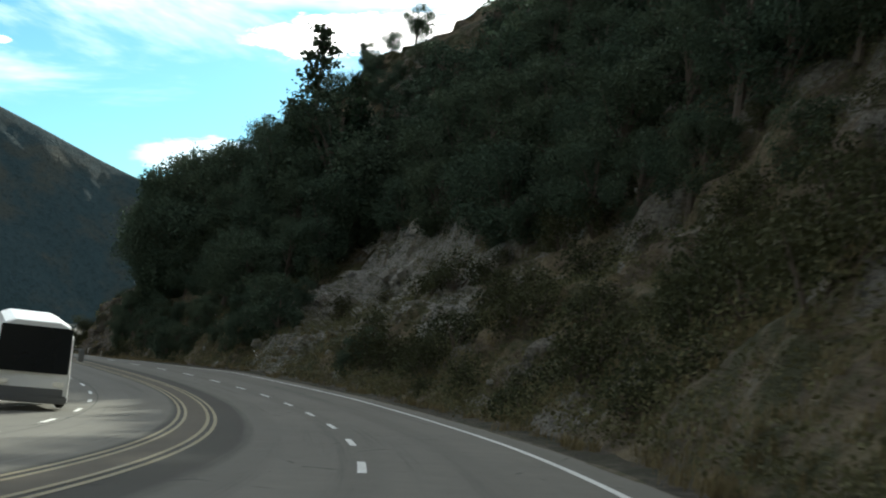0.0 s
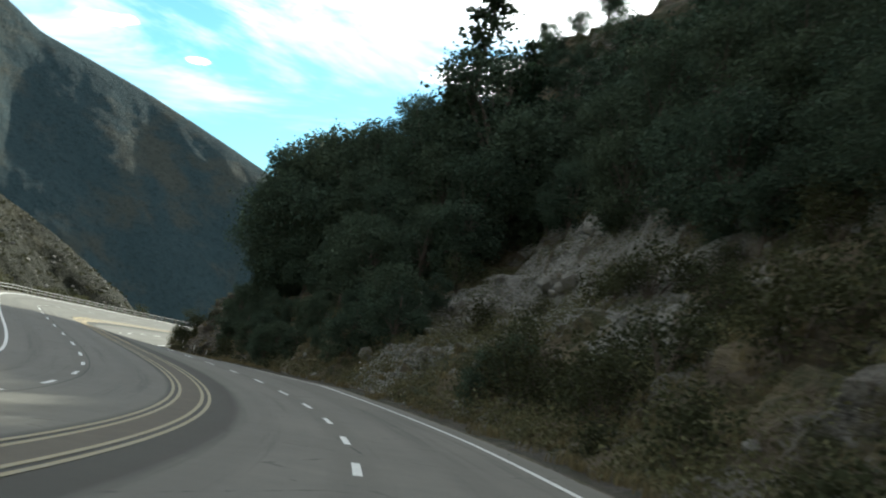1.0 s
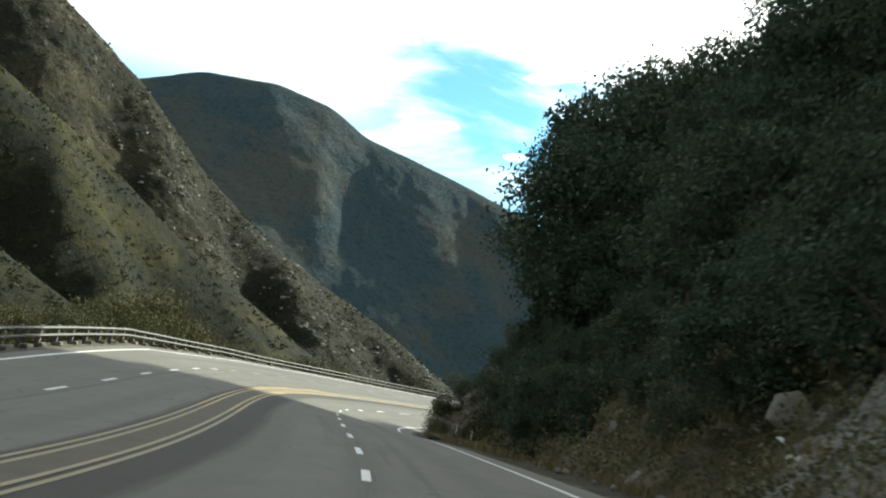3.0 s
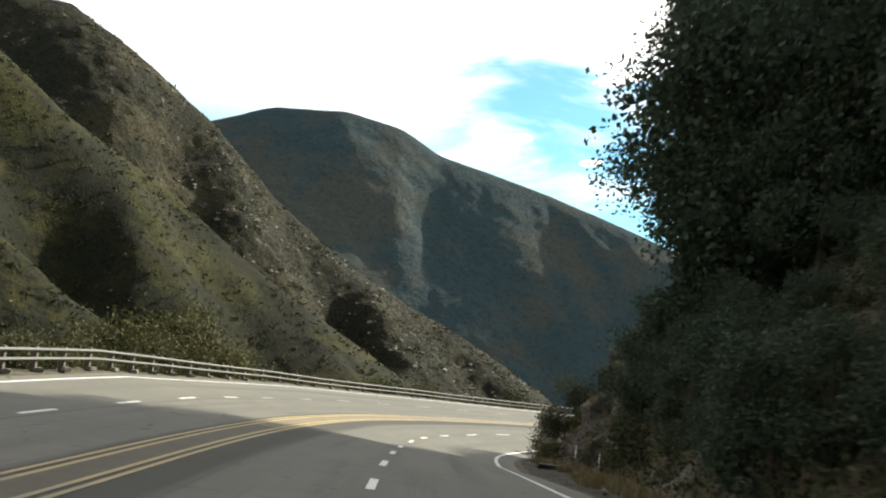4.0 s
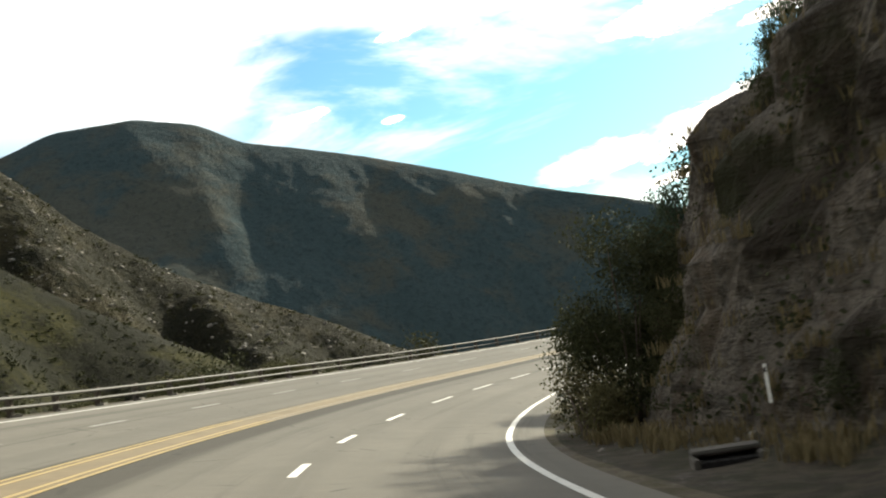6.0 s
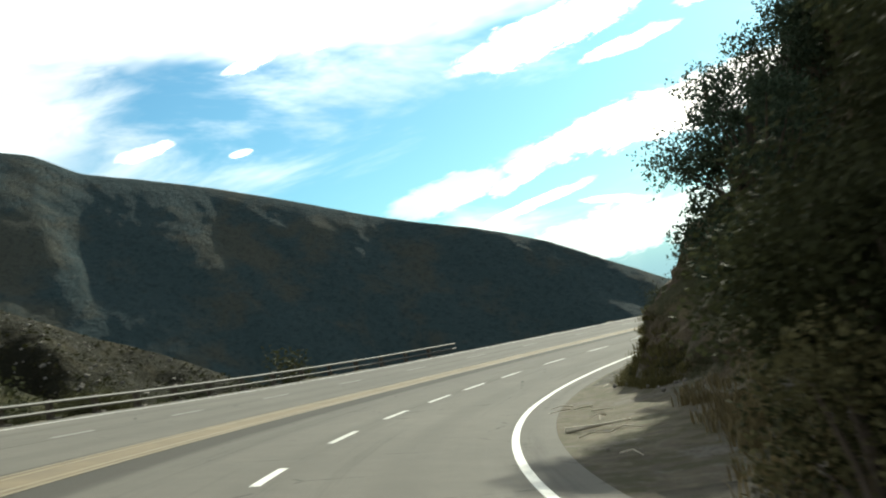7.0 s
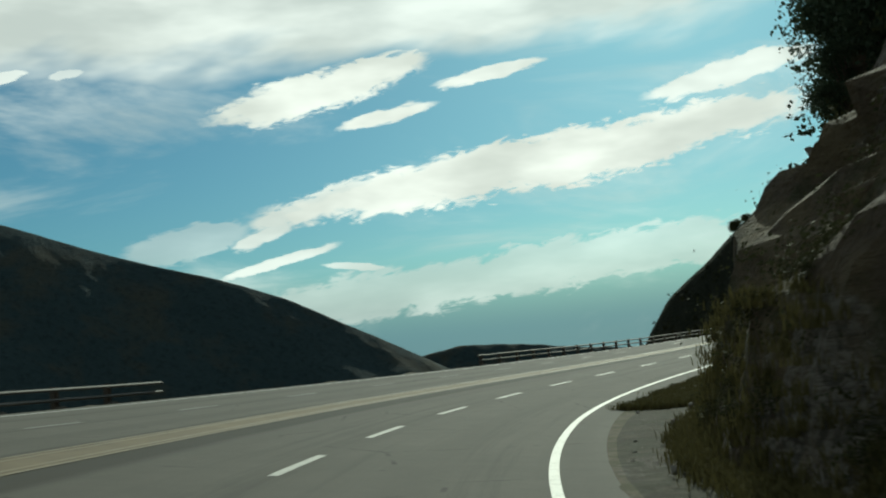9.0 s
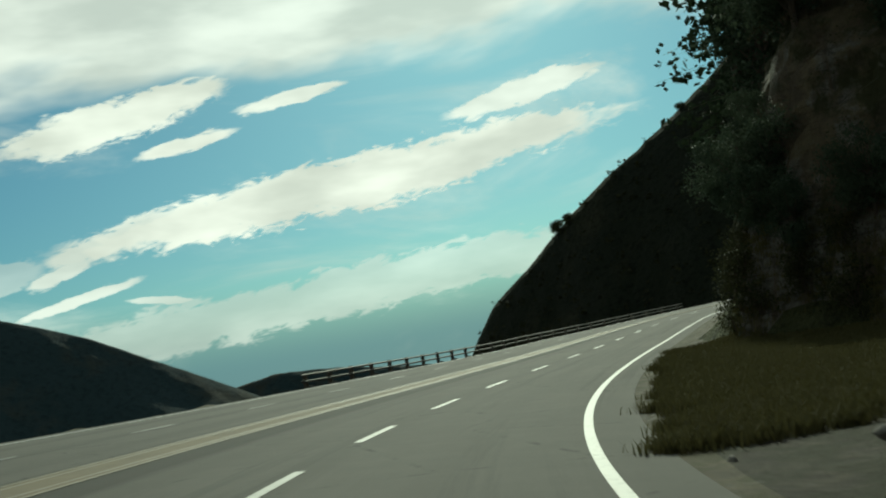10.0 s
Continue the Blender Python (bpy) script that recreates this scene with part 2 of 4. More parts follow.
ASPHALT = mat_asphalt()
WHITE = mat_paint("white_road_paint", (0.64, 0.64, 0.6), 0.65)
YELLOW = mat_paint("yellow_road_paint", (0.3, 0.215, 0.06), 1.0)
YELLOW_DULL = mat_paint("dull_yellow_road_paint", (0.205, 0.165, 0.065), 1.0)
YELLOW_WORN = mat_paint("worn_yellow_road_paint", (0.175, 0.14, 0.072), 1.0)
WHITE_DULL = mat_paint("dull_white_road_paint", (0.47, 0.47, 0.43), 0.95)
WHITE_WORN = mat_paint("worn_white_road_paint", (0.3, 0.3, 0.27), 0.9)
MEDIAN = mat_plain("dark_median_asphalt", (0.068, 0.055, 0.034), 0.9, 0.0, 0.4, 1.5)
OCHRE = mat_plain("ochre_stained_asphalt", (0.13, 0.1, 0.055), 0.9, 0.0, 0.45, 1.2)
SHOULDER = mat_slope("gravel_shoulder", (0.075, 0.064, 0.047), (0.12, 0.104, 0.07), (0.055, 0.053, 0.024), (0.17, 0.155, 0.13), 0.6, 4.0, 0.5)
BANK = mat_slope("rocky_bank", (0.085, 0.068, 0.05), (0.14, 0.115, 0.07), (0.035, 0.04, 0.016), (0.21, 0.195, 0.168), 0.52, 1.0, 0.9)
CRAG = mat_slope("grey_fractured_rock", (0.11, 0.1, 0.08), (0.15, 0.14, 0.1), (0.055, 0.062, 0.032), (0.32, 0.31, 0.28), 0.42, 1.0, 1.0)
CLIFF = mat_slope("brown_cliff_rock", (0.04, 0.033, 0.025), (0.07, 0.057, 0.038), (0.025, 0.028, 0.012), (0.185, 0.165, 0.138), 0.36, 0.6, 1.0)
# dark dirt; on the first bend its darkness also stands in for shade
DIRT_AND_SHADE = mat_slope("dark_dirt_and_shade", (0.035, 0.03, 0.023), (0.06, 0.052, 0.036), (0.025, 0.027, 0.012), (0.12, 0.11, 0.095), 0.6, 4.0, 0.6)
TURF = mat_slope("olive_turf", (0.038, 0.035, 0.022), (0.06, 0.056, 0.027), (0.035, 0.042, 0.016), (0.12, 0.11, 0.095), 0.75, 3.0, 0.7)
VALLEY = mat_mountain("valley_scrub", (0.06, 0.065, 0.03), (0.15, 0.13, 0.05), (0.25, 0.23, 0.2), 0.02, 2.0)
# scrub tinted blue-green: the haze of distance is put into the base colour
FAR = mat_mountain("far_scrub_with_haze", (0.032, 0.05, 0.053), (0.053, 0.056, 0.046), (0.07, 0.07, 0.065), -0.02, 0.5, 0.6, 0.4, 0.5)
MID = mat_mountain("rocky_ridge_scrub", (0.018, 0.018, 0.01), (0.04, 0.035, 0.018), (0.22, 0.2, 0.17), 0.1, 1.2, 0.5)
SPUR = mat_mountain("dark_spur_scrub", (0.016, 0.02, 0.012), (0.03, 0.032, 0.018), (0.09, 0.085, 0.075), 0.0, 3.0, 0.5, 0.6)
NEAR = mat_mountain("grassy_spur_scrub", (0.009, 0.0098, 0.004), (0.027, 0.026, 0.0055), (0.3, 0.27, 0.22), 0.03, 2.0, 0.6, 0.6, 1.2)
LEAF_OAK = mat_leaf("oak_leaves", (0.026, 0.043, 0.03), (0.085, 0.118, 0.078))
LEAF_PINE = mat_leaf("conifer_needles", (0.012, 0.022, 0.014), (0.035, 0.055, 0.03))
LEAF_BRUSH = mat_leaf("chaparral_leaves", (0.02, 0.026, 0.012), (0.065, 0.072, 0.036))
LEAF_OLIVE = mat_leaf("pale_olive_leaves", (0.03, 0.034, 0.015), (0.095, 0.097, 0.046))
LEAF_SAGE = mat_leaf("grey_sage_leaves", (0.05, 0.054, 0.028), (0.15, 0.148, 0.078))
LEAF_GRASS = mat_leaf("roadside_grass_blades", (0.045, 0.047, 0.02), (0.13, 0.125, 0.055))
LEAF_DRY = mat_leaf("dry_grass_blades", (0.1, 0.083, 0.045), (0.22, 0.185, 0.1))
BARK = mat_plain("grey_brown_bark", (0.09, 0.07, 0.055), 0.9, 0.0, 0.4, 6.0)
STEEL = mat_plain("galvanised_steel", (0.1, 0.1, 0.094), 0.75, 0.2, 0.2, 4.0)
TIMBER = mat_plain("weathered_timber_post", (0.1, 0.085, 0.07), 0.9, 0.0, 0.4, 5.0)
STONE = mat_plain("grey_rock", (0.165, 0.155, 0.135), 0.9, 0.0, 0.55, 2.0)
CONCRETE = mat_plain("stained_concrete", (0.075, 0.07, 0.06), 0.9, 0.0, 0.5, 3.0)
BUS_WHITE = mat_plain("white_bus_paint", (0.75, 0.76, 0.76), 0.3, 0.0, 0.06, 1.0)
BUS_GREY = mat_plain("grey_bus_plastic", (0.12, 0.125, 0.13), 0.5, 0.0, 0.15, 2.0)
RUBBER = mat_plain("black_rubber", (0.02, 0.02, 0.02), 0.8, 0.0, 0.3, 6.0)
GLASS = mat_plain("dark_tinted_glass", (0.012, 0.014, 0.016), 0.06, 0.0, 0.05, 1.0)
LAMP = mat_plain("clear_lamp_glass", (0.8, 0.8, 0.78), 0.12, 0.3, 0.05, 1.0)
MARKER = mat_paint("white_marker_plastic", (0.75, 0.75, 0.72), 0.25)
IRON_AND_HOLLOW = mat_plain("dark_iron_and_hollow_shade", (0.02, 0.02, 0.02), 0.7, 0.5, 0.3, 5.0)
BRANCH = mat_plain("bleached_dead_wood", (0.5, 0.46, 0.38), 0.85, 0.0, 0.3, 5.0)


# ---- geometry helpers ----
def mesh_of(name, verts, faces, mat=None, smooth=False):
    me = bpy.data.meshes.new(name)
    me.from_pydata([tuple(map(float, v)) for v in verts], [], [tuple(map(int, f)) for f in faces])
    if mat:
        me.materials.append(mat)
    if smooth:
        me.shade_smooth()
    me.update()
    return me


def part(name, me, parent=None, label="", place=None):
    """Link a mesh, or a bmesh, as one object under a thing or part."""
    ob = new(name, me)
    if parent:
        ob.parent = parent
    if place is not None:
        ob.matrix_basis = place
    if label:
        ob["label"] = label
    return ob


def bm_mesh(name, bm, mat, smooth=False):
    me = bpy.data.meshes.new(name)
    bm.to_mesh(me)
    bm.free()
    me.materials.append(mat)
    if smooth:
        me.shade_smooth()
    return me


def box_mesh(name, size, mat, bevel=0.0, at=(0, 0, 0)):
    bm = bmesh.new()
    bmesh.ops.create_cube(bm, size=1.0, matrix=Matrix.Translation(at) @ Matrix.Diagonal((*size, 1)))
    if bevel:
        bmesh.ops.bevel(bm, geom=bm.edges[:], offset=bevel, segments=2, affect="EDGES")
    return bm_mesh(name, bm, mat)


def grid_faces(nu, nv):
    i = np.arange(nu - 1)[:, None] * nv + np.arange(nv - 1)[None]
    return np.stack([i, i + 1, i + nv + 1, i + nv], -1).reshape(-1, 4)


def fbm(x, y, z=0.0, octaves=4):
    return noise.fractal(Vector((x, y, z)), 1.0, 2.0, octaves, noise_basis="PERLIN_ORIGINAL")


# ---- the road's line: bends, grades and banking by distance along it ----
BEND = [1.93, 1.79, 1.64, 1.42, 1.03, 0.78, 0.95, 1.09, 0.82, 0.35, -0.19, -0.18, -0.32, -1.32, -1.49, -1.14, -1.37, -1.36, -1.27, -1.02, -0.55, -0.29, -0.18, -0.29, -0.6, -0.98, -1.34, -1.66, -1.97]       # per hundred metres, every 10 m from -20, to the left
GRADE = [-7.27, -8.3, -7.43, -5.73, -4.36, -3.43, -5.19, -4.26, -3.54, -1.65, -0.75, 0.26, 1.6, 1.78, 2.43]       # per cent, every 20 m from -20
BANKING = [4.79, 5.99, 7.83, 8.65, 7.69, -1.52, -12.7, -15.12, -13.08, -8.79, -6.42, -4.38, -0.76, 0.96, 0.21]     # per cent, right side up
S = np.arange(-60.0, 290.5, 0.5)
kap = np.interp(S, np.arange(-20, 261, 10), BEND) * 0.01
i0 = int(60 / 0.5)


def summed(a):
    c = np.concatenate([[0.0], np.cumsum((a[1:] + a[:-1]) * 0.25)])
    return c - c[i0]


heading = summed(kap) + 0.0477
RX, RY = summed(-np.sin(heading)), summed(np.cos(heading))
RZ = summed(np.interp(S, np.arange(-20, 261, 20), GRADE) * 0.01)
RB = np.interp(S, np.arange(-20, 261, 20), BANKING) * 0.01


def road_at(s, lat, dz=0.0):
    """The place at s metres along the road and lat metres to the right of its middle."""
    h = np.interp(s, S, heading)
    return np.stack(np.broadcast_arrays(np.interp(s, S, RX) + lat * np.cos(h), np.interp(s, S, RY) + lat * np.sin(h), np.interp(s, S, RZ) + lat * np.interp(s, S, RB) + dz), -1)


def road_pose(s, lat, dz=0.0, turn=0.0):
    x, y, z = road_at(s, lat, dz)
    return pose(x, y, z, 0, 0, math.degrees(np.interp(s, S, heading)) + turn)


def ribbon(name, s, lats, dzs, mat, smooth=True):
    s = np.asarray(s, float)
    v = np.stack([road_at(s, l, d) for l, d in zip(lats, dzs)], 1)
    me = mesh_of(name, v.reshape(-1, 3), grid_faces(len(s), len(lats))[:, ::-1], mat, smooth)
    uv = me.uv_layers.new(name="lanes")
    flat_uv = np.stack(np.meshgrid(s, np.asarray(lats, float), indexing="ij"), -1)[..., ::-1].reshape(-1, 2)
    idx = np.zeros(len(me.loops), dtype=np.int32)
    me.loops.foreach_get("vertex_index", idx)
    uv.data.foreach_set("uv", flat_uv[idx].ravel())
    return me


EDGE_R, DASH_R, YEL, DASH_L, EDGE_L = 6.53, 3.35, 0.4, -3.33, -6.17

road = tagged(part("road", ribbon("road", S, np.linspace(-6.75, 7.25, 15), [0.0] * 15, ASPHALT)), "worn grey asphalt mountain highway with four lanes", "road", kind="structure")
part("median_strip", ribbon("median_strip", S[S <= 92], [-0.3, 0.3], [0.004] * 2, MEDIAN), road, "dark worn strip between the yellow lines")
part("median_strip", ribbon("median_strip", S[S >= 92], [-0.45, 0.45], [0.004] * 2, OCHRE), road, "ochre-stained strip between the yellow lines")
for lat in (-YEL - 0.095, -YEL + 0.095, YEL - 0.095, YEL + 0.095):
    part("yellow_line", ribbon("yellow_line", S[S <= 76], [lat - 0.044, lat + 0.044], [0.008] * 2, YELLOW_DULL), road, "dull yellow centre line")
    part("yellow_line", ribbon("yellow_line", S[(S >= 76) & (S <= 122)], [lat - 0.044, lat + 0.044], [0.008] * 2, YELLOW), road, "faded yellow centre line")
    part("yellow_line", ribbon("yellow_line", S[S >= 122], [lat - 0.044, lat + 0.044], [0.008] * 2, YELLOW_WORN), road, "worn brownish yellow centre line")
for lat in (EDGE_R, EDGE_L):
    part("edge_line", ribbon("edge_line", S, [lat - 0.065, lat + 0.065], [0.006] * 2, WHITE), road, "white edge line")


def dash(s, lat, paint=WHITE, half=0.95):
    part("lane_dash", ribbon("lane_dash", np.linspace(s - half, s + half, 4), [lat - 0.065, lat + 0.065], [0.006] * 2, paint), road)


for k in range(19):
    dash(-2.0 + 5.45 * k, DASH_R)
for s in (103.6, 109.9, 116.6, 123.3):
    dash(s, DASH_R, WHITE, 1.1)
for s in (129.9, 135.8, 141.3, 145.8, 150.8, 156.6, 162.6, 168.6, 174.8, 181.0, 188.0, 195.0, 201.6, 208.0, 214.5, 221.0, 227.5, 234.0, 240.5):
    dash(s, DASH_R, WHITE_WORN if s == 174.8 else WHITE_DULL, 1.35)
for k in range(42):
    dash(1.0 + 6.0 * k, DASH_L, WHITE if k < 18 else WHITE_WORN)

# ---- right side: shoulder and steep bank ----
TOE = ([-60, 40, 80, 90, 97, 104, 108, 112, 118, 124, 134, 142, 150, 156, 161, 165, 169, 180, 184, 187, 192, 200, 260], [1.5, 1.4, 1.6, 2.4, 3.4, 3.9, 3.3, 2.4, 2.5, 3.9, 4.4, 2.3, 1.9, 2.2, 3.0, 4.2, 7.0, 7.6, 6.2, 3.1, 2.8, 2.6, 2.2])
STEEP = ([-60, 40, 60, 75, 88, 97, 107, 112, 121, 127, 145, 166, 174, 184, 188, 200, 260], [38, 38, 38, 42, 52, 60, 62, 65, 65, 57, 51, 54, 60, 64, 70, 60, 50])
FOOT = ([138, 144, 152, 162, 168, 182, 188, 200, 230], [0, 1.5, 1.9, 2.0, 1.2, 1.4, 3.2, 2.0, 1.0])   # height of the rock cut at the foot


def bank_height(s, d):
    """Height of the hill over the road, d metres out from the foot of the bank."""
    a = np.tan(np.radians(np.interp(s, *STEEP)))
    upper = np.interp(s, [60, 76, 101, 106, 112, 121, 128], [1.73, 0.95, 0.95, 0.85, 0.9, 1.0, 0.95])   # the hill behind the first bend is the steepest
    first = np.interp(s, [60, 76, 100, 105, 112, 121, 128, 166, 174, 190, 200], [8.0, 14.0, 12.0, 3.0, 2.4, 2.4, 14.0, 14.0, 3.5, 3.5, 10.0])
    q = np.clip(d / (1.0 + 0.3 * np.sin(s * 0.7)), 0, 1)
    cut = np.interp(s, *FOOT) * q * q * (3 - 2 * q) * (0.85 + 0.2 * np.sin(s * 0.9) + 0.12 * np.sin(s * 2.3 + 1))
    foot = d * d / (d + 0.8)
    crown = np.interp(s, [60, 85, 96, 106, 112, 121, 128, 170, 190, 210], [34, 24, 14, 13, 20, 20, 12, 14, 18, 34])   # how far the slope goes on before the hilltop
    return cut + a * np.minimum(foot, first) + np.minimum(upper, np.maximum(a, 0.95) * 2) * np.clip(foot - first, 0, crown) + 0.25 * np.clip(foot - first - crown, 0, None)


def hill_point(s, d):
    lat = EDGE_R + float(np.interp(s, *TOE)) + min(d, 16) + max(0.0, d - 16) * float(np.interp(s, [60, 95, 175, 210], [1.0, 0.7, 0.7, 0.85]))
    x, y, _ = road_at(s, lat)
    z = float(road_at(s, EDGE_R + 1.0)[2]) + float(bank_height(s, d))
    k = min(1.0, d / 3.0)
    n1, n2, n3 = fbm(x * 0.07, y * 0.07, z * 0.05, 3), fbm(x * 0.28 + 9, y * 0.28, z * 0.28, 4), fbm(x * 0.9, y * 0.9 + 5, z * 0.9, 3)
    calm = float(np.interp(s, [96, 104, 122, 128], [1.0, 0.5, 0.5, 1.0]))
    ridge = (0.5 - abs(n2)) * 1.6 * calm
    z += k * (n1 * 2.2 * calm + n3 * 0.35) + k * ridge * 0.5
    n4 = fbm(x * 2.3, y * 2.3, z * 1.1, 3)
    rocky = float(np.interp(s, [92, 98, 136, 142, 195, 215], [0.15, 1.0, 1.0, 0.6, 0.6, 0.2]))
    rocky *= float(np.interp(d, [2.5, 5.0], [1.0, 0.35]))
    n5, n6 = fbm(s * 0.55, z * 0.07, 3.3, 3), fbm(s * 0.12, d * 0.1, z * 0.9 + s * 0.1, 2)
    out = k * (ridge * 0.8 + n3 * 0.4 + n4 * 0.18) + min(1.0, d / 0.8) * rocky * (0.9 * (0.3 - abs(n5) * 1.3) + 0.45 * n6) - k * float(np.interp(s, [95, 107, 122, 127, 145, 152, 168, 175, 200, 215], [0.0, 0.0, 0.0, 0.7, 0.6, 0.3, 0.3, 0.7, 0.7, 0.0]))
    h = float(np.interp(s, S, heading))
    return x - math.cos(h) * out, y - math.sin(h) * out, z


hs = np.concatenate([np.arange(-60, 30, 1.0), np.arange(30, 200, 0.5), np.arange(200, 258, 0.8)])
hd_ = np.concatenate([np.arange(0, 9, 0.3), np.arange(9, 18, 0.6), np.arange(18, 40, 1.2), np.arange(40, 75, 2.5)])
hv = [hill_point(s, d) for s in hs for d in hd_]
hill = tagged(part("hillside", mesh_of("hillside", hv, grid_faces(len(hs), len(hd_))[:, ::-1], BANK, False)), "steep bank of soil, rock and dry brush above the road", "hillside", kind="structure")


def shoulder_z(s, lat):
    """Height of the shoulder, which climbs from the asphalt to the foot of the bank."""
    z, base = float(road_at(s, lat)[2]), float(road_at(s, EDGE_R + 1.0)[2])
    q = min(1.0, max(0.0, (lat - 7.15) / (EDGE_R + float(np.interp(s, *TOE)) + 0.25 - 7.15)))
    return z * (1 - q) + (base + 0.12) * q - 0.01 * (1 - q)


sv = []
for s in hs:
    t = float(np.interp(s, *TOE))
    for q in np.linspace(0, 1, 8):
        lat = 7.15 + q * (EDGE_R + t + 0.25 - 7.15)
        x, y, _ = road_at(s, lat)
        sv.append((x, y, shoulder_z(s, lat) + 0.06 * fbm(x * 0.8, y * 0.8, 0, 3) * min(1, q * 3)))
# bare grey rock in the bank on the first bend
hill.data.materials.append(CRAG)
sg, dg = np.meshgrid((hs[:-1] + hs[1:]) / 2, (hd_[:-1] + hd_[1:]) / 2, indexing="ij")
ragged = np.array([fbm(a * 0.22, b * 0.3, 4.0, 4) for a, b in zip(sg.ravel(), dg.ravel())])
bare = np.abs(sg.ravel() - 60) / 15 + np.abs(dg.ravel() - 6.5) / 7 + ragged * 1.4 < 1.1
cliff = (np.abs(sg.ravel() - 112) < 13 + ragged * 6) & (dg.ravel() < 9 + ragged * 8)
hill.data.materials.append(CLIFF)
hill.data.polygons.foreach_set("material_index", np.where(cliff, 2, bare.astype(np.int32)).astype(np.int32))
shoulder = tagged(part("shoulder", mesh_of("shoulder", sv, grid_faces(len(hs), 8)[:, ::-1], SHOULDER, True)), "gravel and dirt shoulder with dry weeds", "shoulder", kind="structure")

# dirt darkened for the shade under the trees on the first bend, gravel further on
shoulder.data.materials.append(DIRT_AND_SHADE)
shoulder.data.materials.append(TURF)
shoulder.data.polygons.foreach_set("material_index", np.repeat(np.where(((hs[:-1] + hs[1:]) / 2 < 120) | (np.abs((hs[:-1] + hs[1:]) / 2 - 155) < 11), 1, np.where(np.abs((hs[:-1] + hs[1:]) / 2 - 176) < 12, 2, 0)).astype(np.int32), 7) * np.tile(np.where(np.arange(7) < 1, 0, 1), len(hs) - 1).astype(np.int32))

# ---- ground: one sheet, falling from the road into the valley ----
gx = np.unique(np.concatenate([np.arange(-220, 100, 3.0), -220 - np.geomspace(4, 4200, 45), 100 + np.geomspace(4, 3000, 30)]))
gy = np.unique(np.concatenate([np.arange(-70, 330, 3.0), 330 + np.geomspace(4, 4300, 45), -70 - np.geomspace(4, 2500, 30)]))
GX, GY = np.meshgrid(gx, gy, indexing="ij")
px, py = GX.ravel(), GY.ravel()
step = slice(0, None, 4)
near = np.argmin((px[:, None] - RX[None, step]) ** 2 + (py[:, None] - RY[None, step]) ** 2, 1) * 4
lat = (px - RX[near]) * np.cos(heading[near]) + (py - RY[near]) * np.sin(heading[near])
dist = np.hypot(px - RX[near], py - RY[near])
zr = RZ[near] + np.clip(lat, -7.5, 7.5) * RB[near]
out = np.clip(dist - 8.2, 0, None)
FLOOR = -75.0
fall = zr - 0.25 - 0.62 * out
rough_ = np.array([fbm(a * 0.03, b * 0.03, 0, 4) for a, b in zip(px, py)])
gz = np.maximum(fall, FLOOR) + np.clip(out / 15, 0, 1) * rough_ * np.where(dist > 250, 12.0, 3.0)
gz = np.where(dist < 8.2, zr - 0.6, gz)
foot_d = np.clip(lat - EDGE_R - np.interp(S[near], *TOE), 0, None)
rise = np.minimum(bank_height(S[near], foot_d) * 0.8 - np.minimum(5.0, foot_d * 0.4), 62.0) * np.clip((252 - S[near]) / 25, 0, 1)
gz = np.where(lat > 4, zr - 0.9 + rise + np.clip(foot_d - 60, 0, 60) / 60 * rough_ * 6, gz)
ground = tagged(part("ground", mesh_of("ground", np.stack([px, py, gz], 1), grid_faces(len(gx), len(gy))[:, ::-1], VALLEY, True)), "scrub-covered slope falling into a wide valley", "ground", kind="structure")
ev = []
es = np.arange(-60, 290, 1.0)
for s in es:
    for l, d in ((-6.65, -0.01), (-7.2, -0.05), (-7.9, -0.12), (-8.6, -0.5), (-9.6, -1.3)):
        x, y, z = road_at(s, l, d)
        ev.append((x, y, z + 0.08 * fbm(x, y, 1, 3) * (l < -6.7)))
verge = tagged(part("verge", mesh_of("verge", ev, grid_faces(len(es), 5), SHOULDER, True)), "pale dirt verge under the guard rail", "verge", kind="structure")

# ---- mountains across the valley ----
EYE = Vector((-40.0, 78.0, -4.0))


def crest_points(rows):
    out = []
    for a, e, r in rows:
        out.append((EYE.x - math.sin(radians(a)) * r, EYE.y + math.cos(radians(a)) * r, EYE.z + math.tan(radians(e)) * r))
    return np.array(out)


FACES = {}


